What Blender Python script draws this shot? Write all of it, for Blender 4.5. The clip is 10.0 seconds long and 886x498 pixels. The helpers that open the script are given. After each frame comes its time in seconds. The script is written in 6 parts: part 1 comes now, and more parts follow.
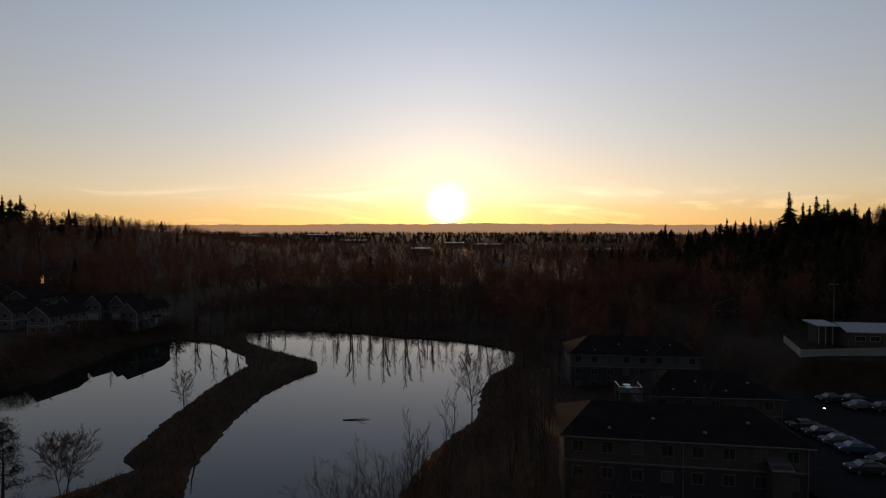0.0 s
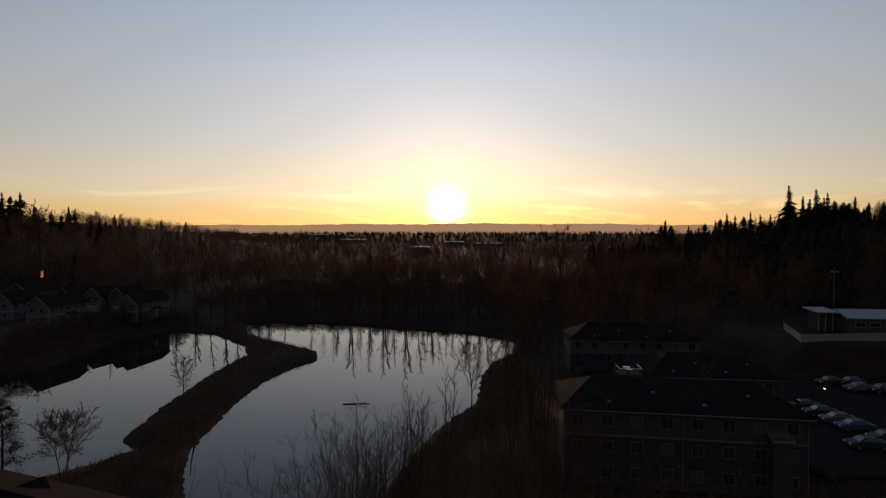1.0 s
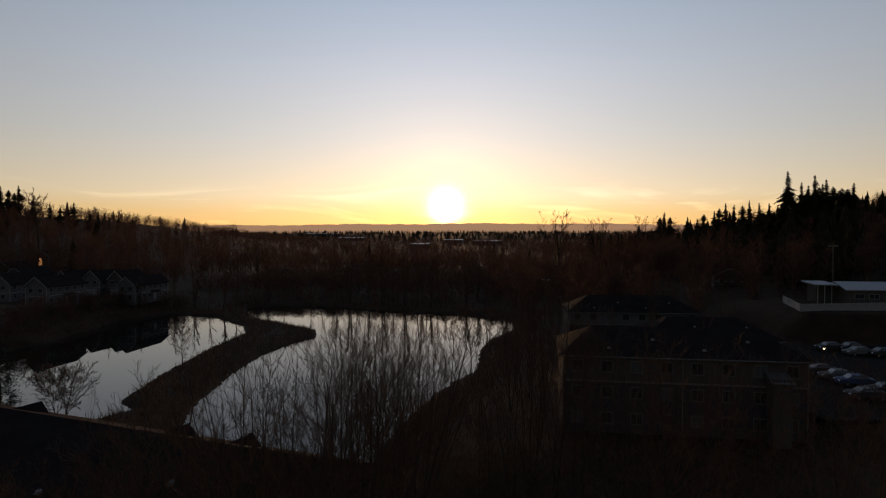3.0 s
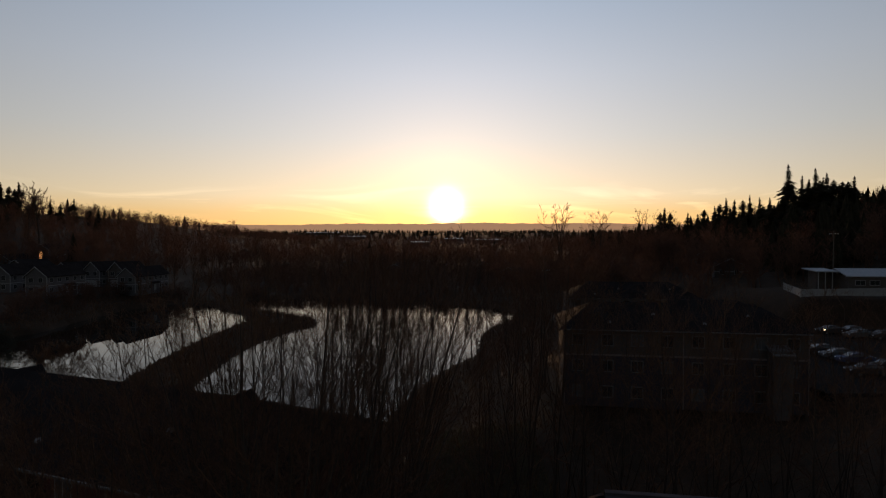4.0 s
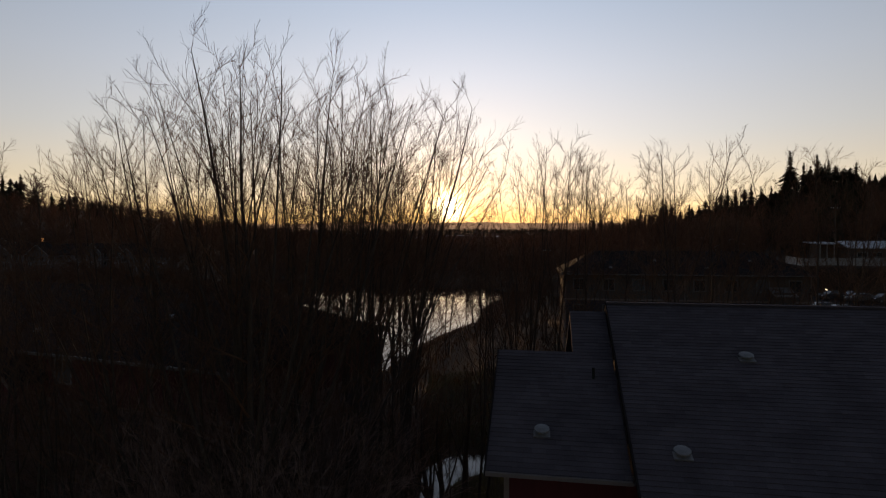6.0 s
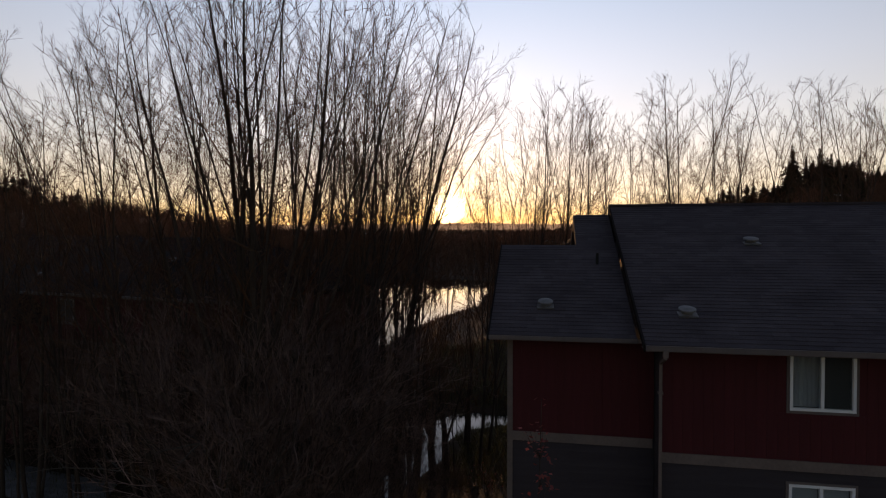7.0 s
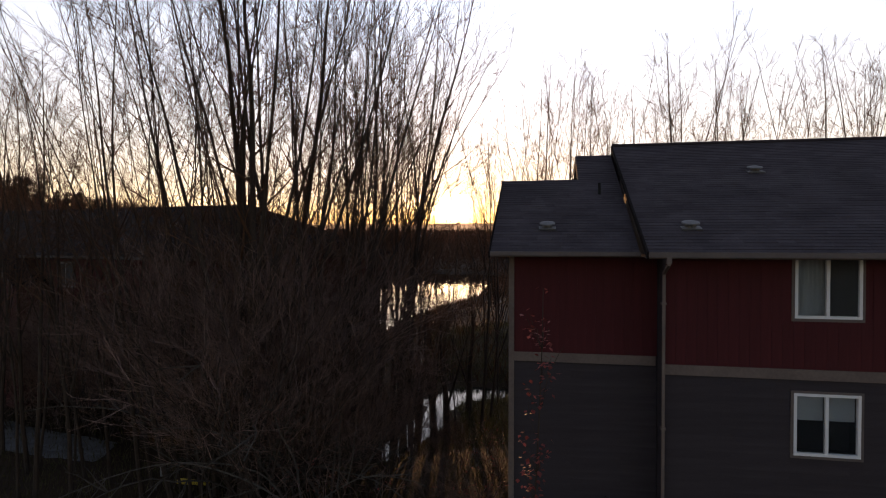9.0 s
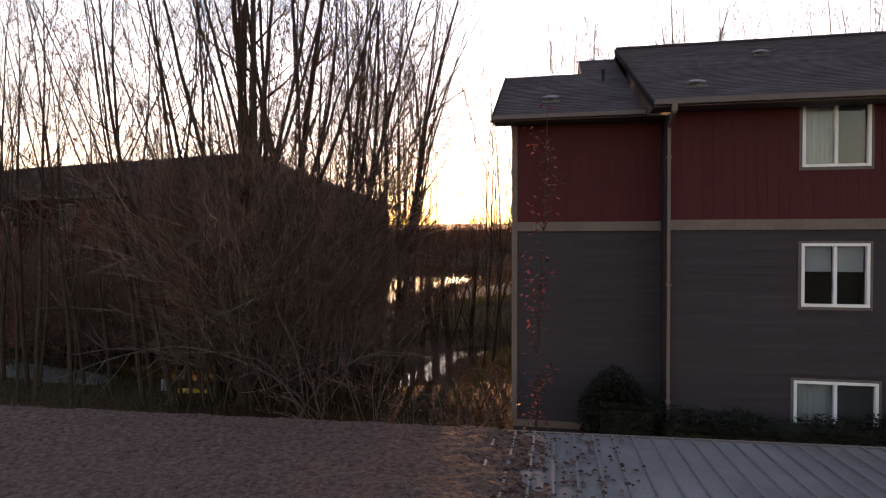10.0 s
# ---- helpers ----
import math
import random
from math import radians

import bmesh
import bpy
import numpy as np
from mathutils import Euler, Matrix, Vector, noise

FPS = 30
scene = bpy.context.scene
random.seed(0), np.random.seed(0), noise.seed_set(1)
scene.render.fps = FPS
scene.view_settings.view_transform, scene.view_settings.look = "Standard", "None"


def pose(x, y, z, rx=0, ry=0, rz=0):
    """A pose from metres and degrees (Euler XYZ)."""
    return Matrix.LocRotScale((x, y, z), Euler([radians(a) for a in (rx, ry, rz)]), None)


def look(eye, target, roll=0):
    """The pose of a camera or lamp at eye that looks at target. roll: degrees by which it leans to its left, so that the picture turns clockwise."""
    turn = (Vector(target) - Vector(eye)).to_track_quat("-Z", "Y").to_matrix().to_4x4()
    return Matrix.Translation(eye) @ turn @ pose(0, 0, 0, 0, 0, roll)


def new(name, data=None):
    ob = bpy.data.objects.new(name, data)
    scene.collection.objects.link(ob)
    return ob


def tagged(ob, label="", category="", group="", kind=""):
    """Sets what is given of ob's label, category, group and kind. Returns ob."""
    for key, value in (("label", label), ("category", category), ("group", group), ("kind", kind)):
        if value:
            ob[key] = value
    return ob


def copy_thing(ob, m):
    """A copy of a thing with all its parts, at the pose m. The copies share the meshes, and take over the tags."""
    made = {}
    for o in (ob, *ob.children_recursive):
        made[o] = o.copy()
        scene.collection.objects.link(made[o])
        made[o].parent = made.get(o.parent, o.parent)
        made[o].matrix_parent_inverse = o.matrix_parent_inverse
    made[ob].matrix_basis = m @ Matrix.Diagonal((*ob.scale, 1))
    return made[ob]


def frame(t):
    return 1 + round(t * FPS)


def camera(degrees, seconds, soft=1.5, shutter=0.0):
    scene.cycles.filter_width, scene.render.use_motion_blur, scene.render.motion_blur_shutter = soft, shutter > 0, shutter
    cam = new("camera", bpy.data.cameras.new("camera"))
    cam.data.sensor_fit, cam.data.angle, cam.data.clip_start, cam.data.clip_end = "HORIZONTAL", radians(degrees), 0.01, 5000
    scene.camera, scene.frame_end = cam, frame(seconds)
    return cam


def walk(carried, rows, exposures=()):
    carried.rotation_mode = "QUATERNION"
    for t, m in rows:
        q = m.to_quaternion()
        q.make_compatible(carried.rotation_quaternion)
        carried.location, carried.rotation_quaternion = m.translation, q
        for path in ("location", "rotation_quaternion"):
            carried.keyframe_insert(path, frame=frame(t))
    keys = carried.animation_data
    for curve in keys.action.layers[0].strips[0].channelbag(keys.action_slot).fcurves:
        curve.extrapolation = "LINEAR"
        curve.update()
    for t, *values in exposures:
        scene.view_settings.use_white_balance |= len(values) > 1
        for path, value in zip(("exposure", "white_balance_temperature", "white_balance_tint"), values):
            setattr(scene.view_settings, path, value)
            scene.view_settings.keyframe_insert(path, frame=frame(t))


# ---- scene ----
cam = camera(76.0, 10.0, soft=1.15)
PATH = [
    (0, pose(0, 0, 33.545, 88.77, -0.03, 0.01)),
    (0.5, pose(0.01, -0.01, 32.05, 88.78, -0.02, 0.01)),
    (1, pose(0.02, -0.015, 30.54, 88.82, -0.01, 0)),
    (1.5, pose(0.03, -0.02, 29.03, 88.85, 0, -0.03)),
    (2, pose(0.03, -0.03, 27.54, 88.88, 0.03, -0.07)),
    (2.5, pose(0.025, -0.03, 26.02, 88.89, 0.06, -0.1)),
    (4, pose(0.009, -0.005, 21.65, 88.89, 0.05, -0.07)),
    (4.5, pose(0.01, 0, 20.17, 88.9, 0.03, -0.06)),
    (5, pose(0.02, -0.03, 18.65, 88.88, 0.01, -0.03)),
    (6.5, pose(0.01, -0.04, 13.97, 88.95, -0.03, 0.11)),
    (7, pose(-0.02, -0.05, 12.43, 89.02, -0.02, 0.21)),
    (7.5, pose(-0.005, 0, 11.4, 89.03, 0, 0.27)),
    (8, pose(-0.005, 0.01, 11.08, 89.01, -0.01, 0.32)),
    (8.5, pose(0.003, 0.01, 11.09, 89, -0.02, 0.33)),
    (9, pose(0, 0.04, 10.54, 89.06, -0.02, 0.38)),
    (9.5, pose(-0.03, 0.09, 9.13, 89.13, 0.02, 0.42)),
    (10, pose(-0.01, 0.13, 7.53, 89.14, 0.03, 0.58)),
]
EXPOSURES = [(0, 0.1, 6700, 16), (5.0, 0.12, 6700, 16), (6.5, 0.57, 6820, 19), (7.5, 1.0, 6900, 22), (8.0, 1.35, 6950, 22), (9.0, 1.58, 7150, 23), (9.5, 1.93, 7450, 24), (9.8, 2.22, 7600, 25), (10, 2.75, 7900, 26)]
walk(cam, PATH, EXPOSURES)

# ---- world and sun ----
SUN_AZ, SUN_EL = 0.41, 3.2     # degrees right of +Y, degrees above the horizon
SUN_DIR = Vector((math.sin(radians(SUN_AZ)) * math.cos(radians(SUN_EL)),
                  math.cos(radians(SUN_AZ)) * math.cos(radians(SUN_EL)), math.sin(radians(SUN_EL))))


def build_world():
    w = bpy.data.worlds.new("dusk_sky")
    scene.world = w
    w.use_nodes = True
    nt = w.node_tree
    nt.nodes.clear()
    N, Lk = nt.nodes.new, nt.links.new
    out, bg = N("ShaderNodeOutputWorld"), N("ShaderNodeBackground")
    sky = N("ShaderNodeTexSky")
    sky.sky_type = "NISHITA"
    sky.sun_disc = False
    sky.sun_elevation = radians(SUN_EL)
    sky.sun_rotation = radians(SUN_AZ)
    sky.altitude = 50
    sky.air_density, sky.dust_density, sky.ozone_density = 1.0, 0.15, 1.2
    tc = N("ShaderNodeTexCoord")
    dot = N("ShaderNodeVectorMath")
    dot.operation = "DOT_PRODUCT"
    nrm = N("ShaderNodeVectorMath")
    nrm.operation = "NORMALIZE"
    Lk(tc.outputs["Generated"], nrm.inputs[0])
    Lk(nrm.outputs[0], dot.inputs[0])
    dot.inputs[1].default_value = SUN_DIR

    def math_node(op, a, b=None):
        n = N("ShaderNodeMath")
        n.operation = op
        for i, v in enumerate((a, b)):
            if v is None:
                continue
            if isinstance(v, (int, float)):
                n.inputs[i].default_value = v
            else:
                Lk(v, n.inputs[i])
        return n.outputs[0]
    ang = math_node("ARCCOSINE", math_node("MINIMUM", dot.outputs["Value"], 0.999999))
    sep = N("ShaderNodeSeparateXYZ")
    Lk(nrm.outputs[0], sep.inputs[0])
    # colour of the dusk sky by height, fading away from the sun
    ramp = N("ShaderNodeValToRGB")
    el = ramp.color_ramp.elements
    for pos, colour in ((0.0, (0.58, 0.28, 0.09)), (0.044, (0.60, 0.37, 0.17)), (0.0715, (0.62, 0.475, 0.33)), (0.17, (0.48, 0.46, 0.44)),
                        (0.27, (0.41, 0.44, 0.485)), (0.38, (0.315, 0.385, 0.475)), (1.0, (0.10, 0.16, 0.28))):
        e = el.new(pos) if pos not in (0.0, 1.0) else (el[0] if pos == 0.0 else el[len(el) - 1])
        e.color = (*colour, 1)
    Lk(sep.outputs["Z"], ramp.inputs[0])
    wide = math_node("ADD", math_node("EXPONENT", math_node("MULTIPLY", ang, -1.0 / radians(46.0))), 0.002)
    wide = math_node("MULTIPLY", wide, 13.6)
    first = N("ShaderNodeVectorMath")
    first.operation = "SCALE"
    Lk(ramp.outputs[0], first.inputs[0])
    Lk(wide, first.inputs["Scale"])
    total = first.outputs[0]
    # faint even blue of the rest of the sky
    base = N("ShaderNodeVectorMath")
    base.operation = "ADD"
    base.inputs[1].default_value = (0.178, 0.226, 0.34)
    Lk(total, base.inputs[0])
    total = base.outputs[0]
    # aureole round the sun: width in degrees, falloff, strength, colour
    for width, power, amount, colour in (
            (1.05, 1.7, 80.0, (1.0, 0.9, 0.5)),
            (2.1, 1.0, 7.0, (1.0, 0.62, 0.05)),
            (7.0, 1.0, 0.7, (1.0, 0.38, 0.1))):
        x = math_node("DIVIDE", ang, radians(width))
        x = math_node("POWER", x, power)
        g = math_node("EXPONENT", math_node("MULTIPLY", x, -1.0))
        g = math_node("MULTIPLY", g, amount)
        sc = N("ShaderNodeVectorMath")
        sc.operation = "SCALE"
        sc.inputs[0].default_value = colour
        Lk(g, sc.inputs["Scale"])
        ad = N("ShaderNodeVectorMath")
        ad.operation = "ADD"
        Lk(total, ad.inputs[0])
        Lk(sc.outputs[0], ad.inputs[1])
        total = ad.outputs[0]
    # thin streaks of cirrus low over the horizon
    mp = N("ShaderNodeMapping")
    mp.inputs["Scale"].default_value = (2.6, 2.6, 17.0)
    mp.inputs["Rotation"].default_value = (0.0, 0.12, 0.0)
    Lk(nrm.outputs[0], mp.inputs[0])
    nz = N("ShaderNodeTexNoise")
    nz.inputs["Scale"].default_value = 1.6
    nz.inputs["Detail"].default_value = 5
    nz.inputs["Distortion"].default_value = 1.4
    Lk(mp.outputs[0], nz.inputs["Vector"])
    rmp = N("ShaderNodeMapRange")
    rmp.inputs["From Min"].default_value, rmp.inputs["From Max"].default_value = 0.55, 0.8
    Lk(nz.outputs["Fac"], rmp.inputs["Value"])
    low = N("ShaderNodeMapRange")
    low.inputs["From Min"].default_value, low.inputs["From Max"].default_value = 0.10, 0.03
    Lk(sep.outputs["Z"], low.inputs["Value"])
    cl = math_node("MULTIPLY", math_node("MULTIPLY", rmp.outputs[0], low.outputs[0]), 0.6)
    cl = math_node("ADD", cl, 1.0)
    add = N("ShaderNodeVectorMath")
    add.operation = "ADD"
    part_sky = N("ShaderNodeVectorMath")
    part_sky.operation = "SCALE"
    part_sky.inputs["Scale"].default_value = 0.5
    Lk(sky.outputs[0], part_sky.inputs[0])
    Lk(part_sky.outputs[0], add.inputs[0])
    Lk(total, add.inputs[1])
    mul = N("ShaderNodeVectorMath")
    mul.operation = "SCALE"
    Lk(add.outputs[0], mul.inputs[0])
    Lk(cl, mul.inputs["Scale"])
    Lk(mul.outputs[0], bg.inputs["Color"])
    bg.inputs["Strength"].default_value = 0.1
    Lk(bg.outputs[0], out.inputs[0])


build_world()
sun_lamp = bpy.data.lights.new("sun", "SUN")
sun_lamp.energy, sun_lamp.angle, sun_lamp.color = 1.15, radians(0.53), (1.0, 0.56, 0.24)
sun_ob = new("sun", sun_lamp)
sun_ob.matrix_world = look(SUN_DIR * 100, (0, 0, 0))


# ---- materials ----
def material(name, a, b, scale=3.0, rough=0.8, metal=0.0, bump=0.3, fine=8.0, stretch=(1, 1, 1), object_var=0.0, island_var=0.0, spec=0.3, thin=0.0):
    m = bpy.data.materials.new(name)
    m.use_nodes = True
    nt = m.node_tree
    N, Lk = nt.nodes.new, nt.links.new
    bsdf = nt.nodes["Principled BSDF"]
    tc, mp = N("ShaderNodeTexCoord"), N("ShaderNodeMapping")
    mp.inputs["Scale"].default_value = stretch
    Lk(tc.outputs["Object"], mp.inputs[0])
    n1, n2 = N("ShaderNodeTexNoise"), N("ShaderNodeTexNoise")
    n1.inputs["Scale"].default_value, n2.inputs["Scale"].default_value = scale, scale * fine
    n1.inputs["Detail"].default_value, n2.inputs["Detail"].default_value = 4, 6
    Lk(mp.outputs[0], n1.inputs["Vector"])
    Lk(mp.outputs[0], n2.inputs["Vector"])
    mx = N("ShaderNodeMath")
    mx.operation = "MULTIPLY_ADD"
    Lk(n1.outputs["Fac"], mx.inputs[0])
    mx.inputs[1].default_value = 0.6
    m2 = N("ShaderNodeMath")
    m2.operation = "MULTIPLY"
    Lk(n2.outputs["Fac"], m2.inputs[0])
    m2.inputs[1].default_value = 0.4
    Lk(m2.outputs[0], mx.inputs[2])
    ramp = N("ShaderNodeValToRGB")
    ramp.color_ramp.elements[0].position, ramp.color_ramp.elements[1].position = 0.32, 0.68
    ramp.color_ramp.elements[0].color, ramp.color_ramp.elements[1].color = (*a, 1), (*b, 1)
    Lk(mx.outputs[0], ramp.inputs[0])
    col = ramp.outputs[0]
    if object_var or island_var:
        hsv = N("ShaderNodeHueSaturation")
        src = N("ShaderNodeObjectInfo").outputs["Random"] if object_var else N("ShaderNodeNewGeometry").outputs["Random Per Island"]
        v = object_var or island_var
        mr = N("ShaderNodeMapRange")
        mr.inputs["To Min"].default_value, mr.inputs["To Max"].default_value = 1 - v, 1 + v
        Lk(src, mr.inputs["Value"])
        Lk(mr.outputs[0], hsv.inputs["Value"])
        Lk(col, hsv.inputs["Color"])
        col = hsv.outputs[0]
    Lk(col, bsdf.inputs["Base Color"])
    bsdf.inputs["Roughness"].default_value, bsdf.inputs["Metallic"].default_value = rough, metal
    bsdf.inputs["Specular IOR Level"].default_value = spec
    if bump:
        bp = N("ShaderNodeBump")
        bp.inputs["Strength"].default_value, bp.inputs["Distance"].default_value = bump, 0.02
        Lk(n2.outputs["Fac"], bp.inputs["Height"])
        Lk(bp.outputs[0], bsdf.inputs["Normal"])
    if thin:            # dry stems and needles let low sun through
        tr, mix = N("ShaderNodeBsdfTranslucent"), N("ShaderNodeMixShader")
        Lk(col, tr.inputs["Color"])
        mix.inputs[0].default_value = thin
        Lk(bsdf.outputs[0], mix.inputs[1])
        Lk(tr.outputs[0], mix.inputs[2])
        Lk(mix.outputs[0], nt.nodes["Material Output"].inputs["Surface"])
    return m


def water_material():
    m = bpy.data.materials.new("pond_water")
    m.use_nodes = True
    nt = m.node_tree
    N, Lk = nt.nodes.new, nt.links.new
    bsdf = nt.nodes["Principled BSDF"]
    bsdf.inputs["Base Color"].default_value = (0.006, 0.007, 0.006, 1)
    bsdf.inputs["Roughness"].default_value = 0.015
    bsdf.inputs["IOR"].default_value = 1.33
    tc, n1 = N("ShaderNodeTexCoord"), N("ShaderNodeTexNoise")
    n1.inputs["Scale"].default_value, n1.inputs["Detail"].default_value = 0.5, 3
    Lk(tc.outputs["Object"], n1.inputs["Vector"])
    bp = N("ShaderNodeBump")
    bp.inputs["Strength"].default_value, bp.inputs["Distance"].default_value = 0.03, 0.02
    Lk(n1.outputs["Fac"], bp.inputs["Height"])
    Lk(bp.outputs[0], bsdf.inputs["Normal"])
    return m


def glass_material():
    m = bpy.data.materials.new("window_glass")
    m.use_nodes = True
    b = m.node_tree.nodes["Principled BSDF"]
    b.inputs["Base Color"].default_value = (0.9, 0.95, 0.95, 1)
    b.inputs["Transmission Weight"].default_value = 1.0
    b.inputs["Roughness"].default_value = 0.0
    b.inputs["IOR"].default_value = 1.45
    return m


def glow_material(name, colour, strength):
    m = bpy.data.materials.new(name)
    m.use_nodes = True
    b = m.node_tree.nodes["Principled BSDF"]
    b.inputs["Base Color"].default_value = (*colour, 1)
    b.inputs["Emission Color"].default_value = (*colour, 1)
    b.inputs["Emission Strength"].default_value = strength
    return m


M_ground = material("meadow_soil", (0.014, 0.008, 0.005), (0.04, 0.023, 0.013), 0.35, 0.95, bump=0.6, fine=14, spec=0.1)
M_water = water_material()
M_glass = glass_material()
M_bark = material("alder_bark", (0.028, 0.02, 0.016), (0.075, 0.056, 0.045), 5, 0.9, stretch=(1, 1, 0.25), spec=0.15)
M_twig = material("bare_twigs", (0.065, 0.034, 0.021), (0.14, 0.075, 0.046), 2, 0.85, bump=0, island_var=0.3, spec=0.15, thin=0.2)
M_shrub = material("shrub_stems", (0.10, 0.066, 0.056), (0.25, 0.165, 0.14), 2, 0.85, bump=0, island_var=0.45, spec=0.15, thin=0.25)
M_conifer = material("conifer_needles", (0.02, 0.019, 0.012), (0.05, 0.042, 0.026), 0.6, 0.95, bump=0, island_var=0.3, spec=0.05, thin=0.25)
M_farwood = material("distant_bare_wood", (0.07, 0.037, 0.026), (0.125, 0.066, 0.045), 0.05, 0.95, bump=0, island_var=0.3, spec=0.05, thin=0.3)
M_reed = material("dry_reeds", (0.045, 0.022, 0.012), (0.11, 0.058, 0.03), 1.2, 0.95, bump=0, island_var=0.4, spec=0.1, thin=0.4)
M_red = material("dark_red_boards", (0.054, 0.009, 0.012), (0.079, 0.0135, 0.017), 1.5, 0.8, bump=0.2, fine=20, stretch=(6, 6, 0.6), object_var=0.05)
M_grey = material("grey_lap_siding", (0.040, 0.0345, 0.041), (0.056, 0.049, 0.057), 1.5, 0.75, bump=0.3, fine=20, stretch=(0.6, 0.6, 6), object_var=0.06, spec=0.1)
M_trim = material("taupe_trim", (0.135, 0.108, 0.10), (0.185, 0.15, 0.138), 2, 0.9, bump=0.1, spec=0.05)
M_white = material("white_vinyl", (0.70, 0.73, 0.77), (0.80, 0.82, 0.85), 3, 0.4, bump=0.05)
M_shingle = material("asphalt_shingles", (0.042, 0.036, 0.041), (0.074, 0.064, 0.072), 1.1, 0.95, bump=0.8, fine=25, island_var=0.14, spec=0.05)
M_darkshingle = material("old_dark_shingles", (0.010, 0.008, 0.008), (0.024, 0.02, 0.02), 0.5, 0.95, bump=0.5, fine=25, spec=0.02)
M_farframe = material("dull_window_frame", (0.075, 0.072, 0.072), (0.11, 0.107, 0.107), 3, 0.7, bump=0)
M_fence = material("weathered_white_vinyl", (0.17, 0.167, 0.17), (0.25, 0.243, 0.245), 1.5, 0.7, bump=0.05)
M_metal = material("galvanised_vent", (0.10, 0.098, 0.10), (0.17, 0.168, 0.17), 6, 0.65, 0.2, bump=0.05)
M_carport = material("weathered_metal_roof", (0.10, 0.098, 0.10), (0.19, 0.185, 0.19), 1.2, 0.75, 0.15, bump=0.2, fine=18, spec=0.2)
M_moss = material("roof_moss_litter", (0.02, 0.013, 0.011), (0.118, 0.076, 0.066), 13, 0.95, bump=0.8, fine=3, island_var=0.6, spec=0.1)
M_asphalt = material("parking_asphalt", (0.011, 0.0105, 0.011), (0.022, 0.021, 0.021), 0.6, 0.98, bump=0.5, fine=40, spec=0.02)
M_concrete = material("concrete_walk", (0.045, 0.044, 0.045), (0.15, 0.147, 0.148), 1.6, 0.9, bump=0.5, fine=9)
M_screen = material("insect_screen", (0.045, 0.048, 0.053), (0.068, 0.071, 0.077), 40, 0.8, bump=0.1, fine=3)
M_eave = material("dark_fascia_paint", (0.105, 0.086, 0.085), (0.14, 0.117, 0.112), 2, 0.6, bump=0.1)
# near black: shade of unlit rooms painted in, also dark pipes and rails
M_dark = material("room_shade_and_dark_parts", (0.012, 0.012, 0.012), (0.02, 0.02, 0.02), 2, 0.9, bump=0)
M_curtain = material("pale_curtain", (0.30, 0.32, 0.35), (0.44, 0.46, 0.49), 3, 0.9, bump=0, stretch=(8, 8, 0.3))
M_blind = material("pale_blue_blind", (0.3, 0.33, 0.38), (0.42, 0.45, 0.5), 3, 0.9, bump=0)
M_housegrey = material("pale_house_siding", (0.078, 0.073, 0.077), (0.118, 0.11, 0.114), 0.7, 0.95, bump=0.2, spec=0.05)
M_housetan = material("taupe_house_siding", (0.06, 0.05, 0.047), (0.09, 0.077, 0.071), 0.7, 0.95, bump=0.2, spec=0.05)
M_pole = material("weathered_pole_wood", (0.05, 0.04, 0.03), (0.1, 0.08, 0.06), 3, 0.9, stretch=(1, 1, 0.2))


M_leaf = material("evergreen_leaves", (0.007, 0.009, 0.006), (0.02, 0.024, 0.014), 1.5, 0.6, bump=0, island_var=0.4, thin=0.15)
M_redleaf = material("red_autumn_leaves", (0.13, 0.028, 0.025), (0.3, 0.07, 0.055), 3, 0.6, bump=0, island_var=0.4, thin=0.4)
M_grass = material("winter_grass", (0.03, 0.03, 0.013), (0.095, 0.08, 0.03), 1.5, 0.9, bump=0, island_var=0.4, thin=0.3)
M_lichen = material("lichen_bark", (0.04, 0.034, 0.03), (0.11, 0.096, 0.084), 6, 0.95, stretch=(1, 1, 0.5))
M_log = material("wet_log", (0.02, 0.016, 0.013), (0.05, 0.04, 0.033), 3, 0.8)
M_paint = [material("car_paint_" + n, c, tuple(q * 1.1 for q in c), 1, 0.6, 0.0, bump=0, spec=0.15) for n, c in (("silver", (0.032, 0.033, 0.035)), ("white", (0.09, 0.09, 0.092)), ("dark", (0.03, 0.03, 0.035)), ("red", (0.2, 0.02, 0.02)), ("blue", (0.04, 0.06, 0.12)))]
M_tyre = material("tyre_rubber", (0.015, 0.015, 0.015), (0.03, 0.03, 0.03), 5, 0.9, bump=0)
M_carglass = material("tinted_car_glass", (0.01, 0.012, 0.014), (0.015, 0.017, 0.02), 2, 0.05, bump=0, spec=0.8)
M_yellow = material("yellow_paint", (0.5, 0.35, 0.03), (0.65, 0.48, 0.06), 4, 0.6, bump=0.1)
M_lamp = glow_material("lamp_light", (1.0, 0.75, 0.45), 2.5)
M_paleroof = material("dull_pale_metal_roof", (0.25, 0.265, 0.29), (0.34, 0.355, 0.38), 2.0, 0.6, bump=0.1, spec=0.1)
# emission puts an orange bright spot into the pane
M_glowpane = glow_material("amber_glow_pane", (1.0, 0.42, 0.14), 0.55)
# emission paints the air haze onto the far ridge
M_hazeglow = glow_material("painted_ridge_haze", (0.30, 0.175, 0.10), 1.0)
M_farroof = material("pale_metal_roof", (0.09, 0.09, 0.094), (0.15, 0.15, 0.154), 0.2, 0.35, 0.3, bump=0)


# ---- helpers of this scene ----
def part(name, bm, mat, parent=None, label="", smooth=False):
    me = bpy.data.meshes.new(name)
    if smooth:
        for f in bm.faces:
            f.smooth = True
    bm.to_mesh(me)
    bm.free()
    me.materials.append(mat)
    ob = new(name, me)
    if parent is not None:
        ob.parent = parent
    if label:
        ob["label"] = label
    return ob


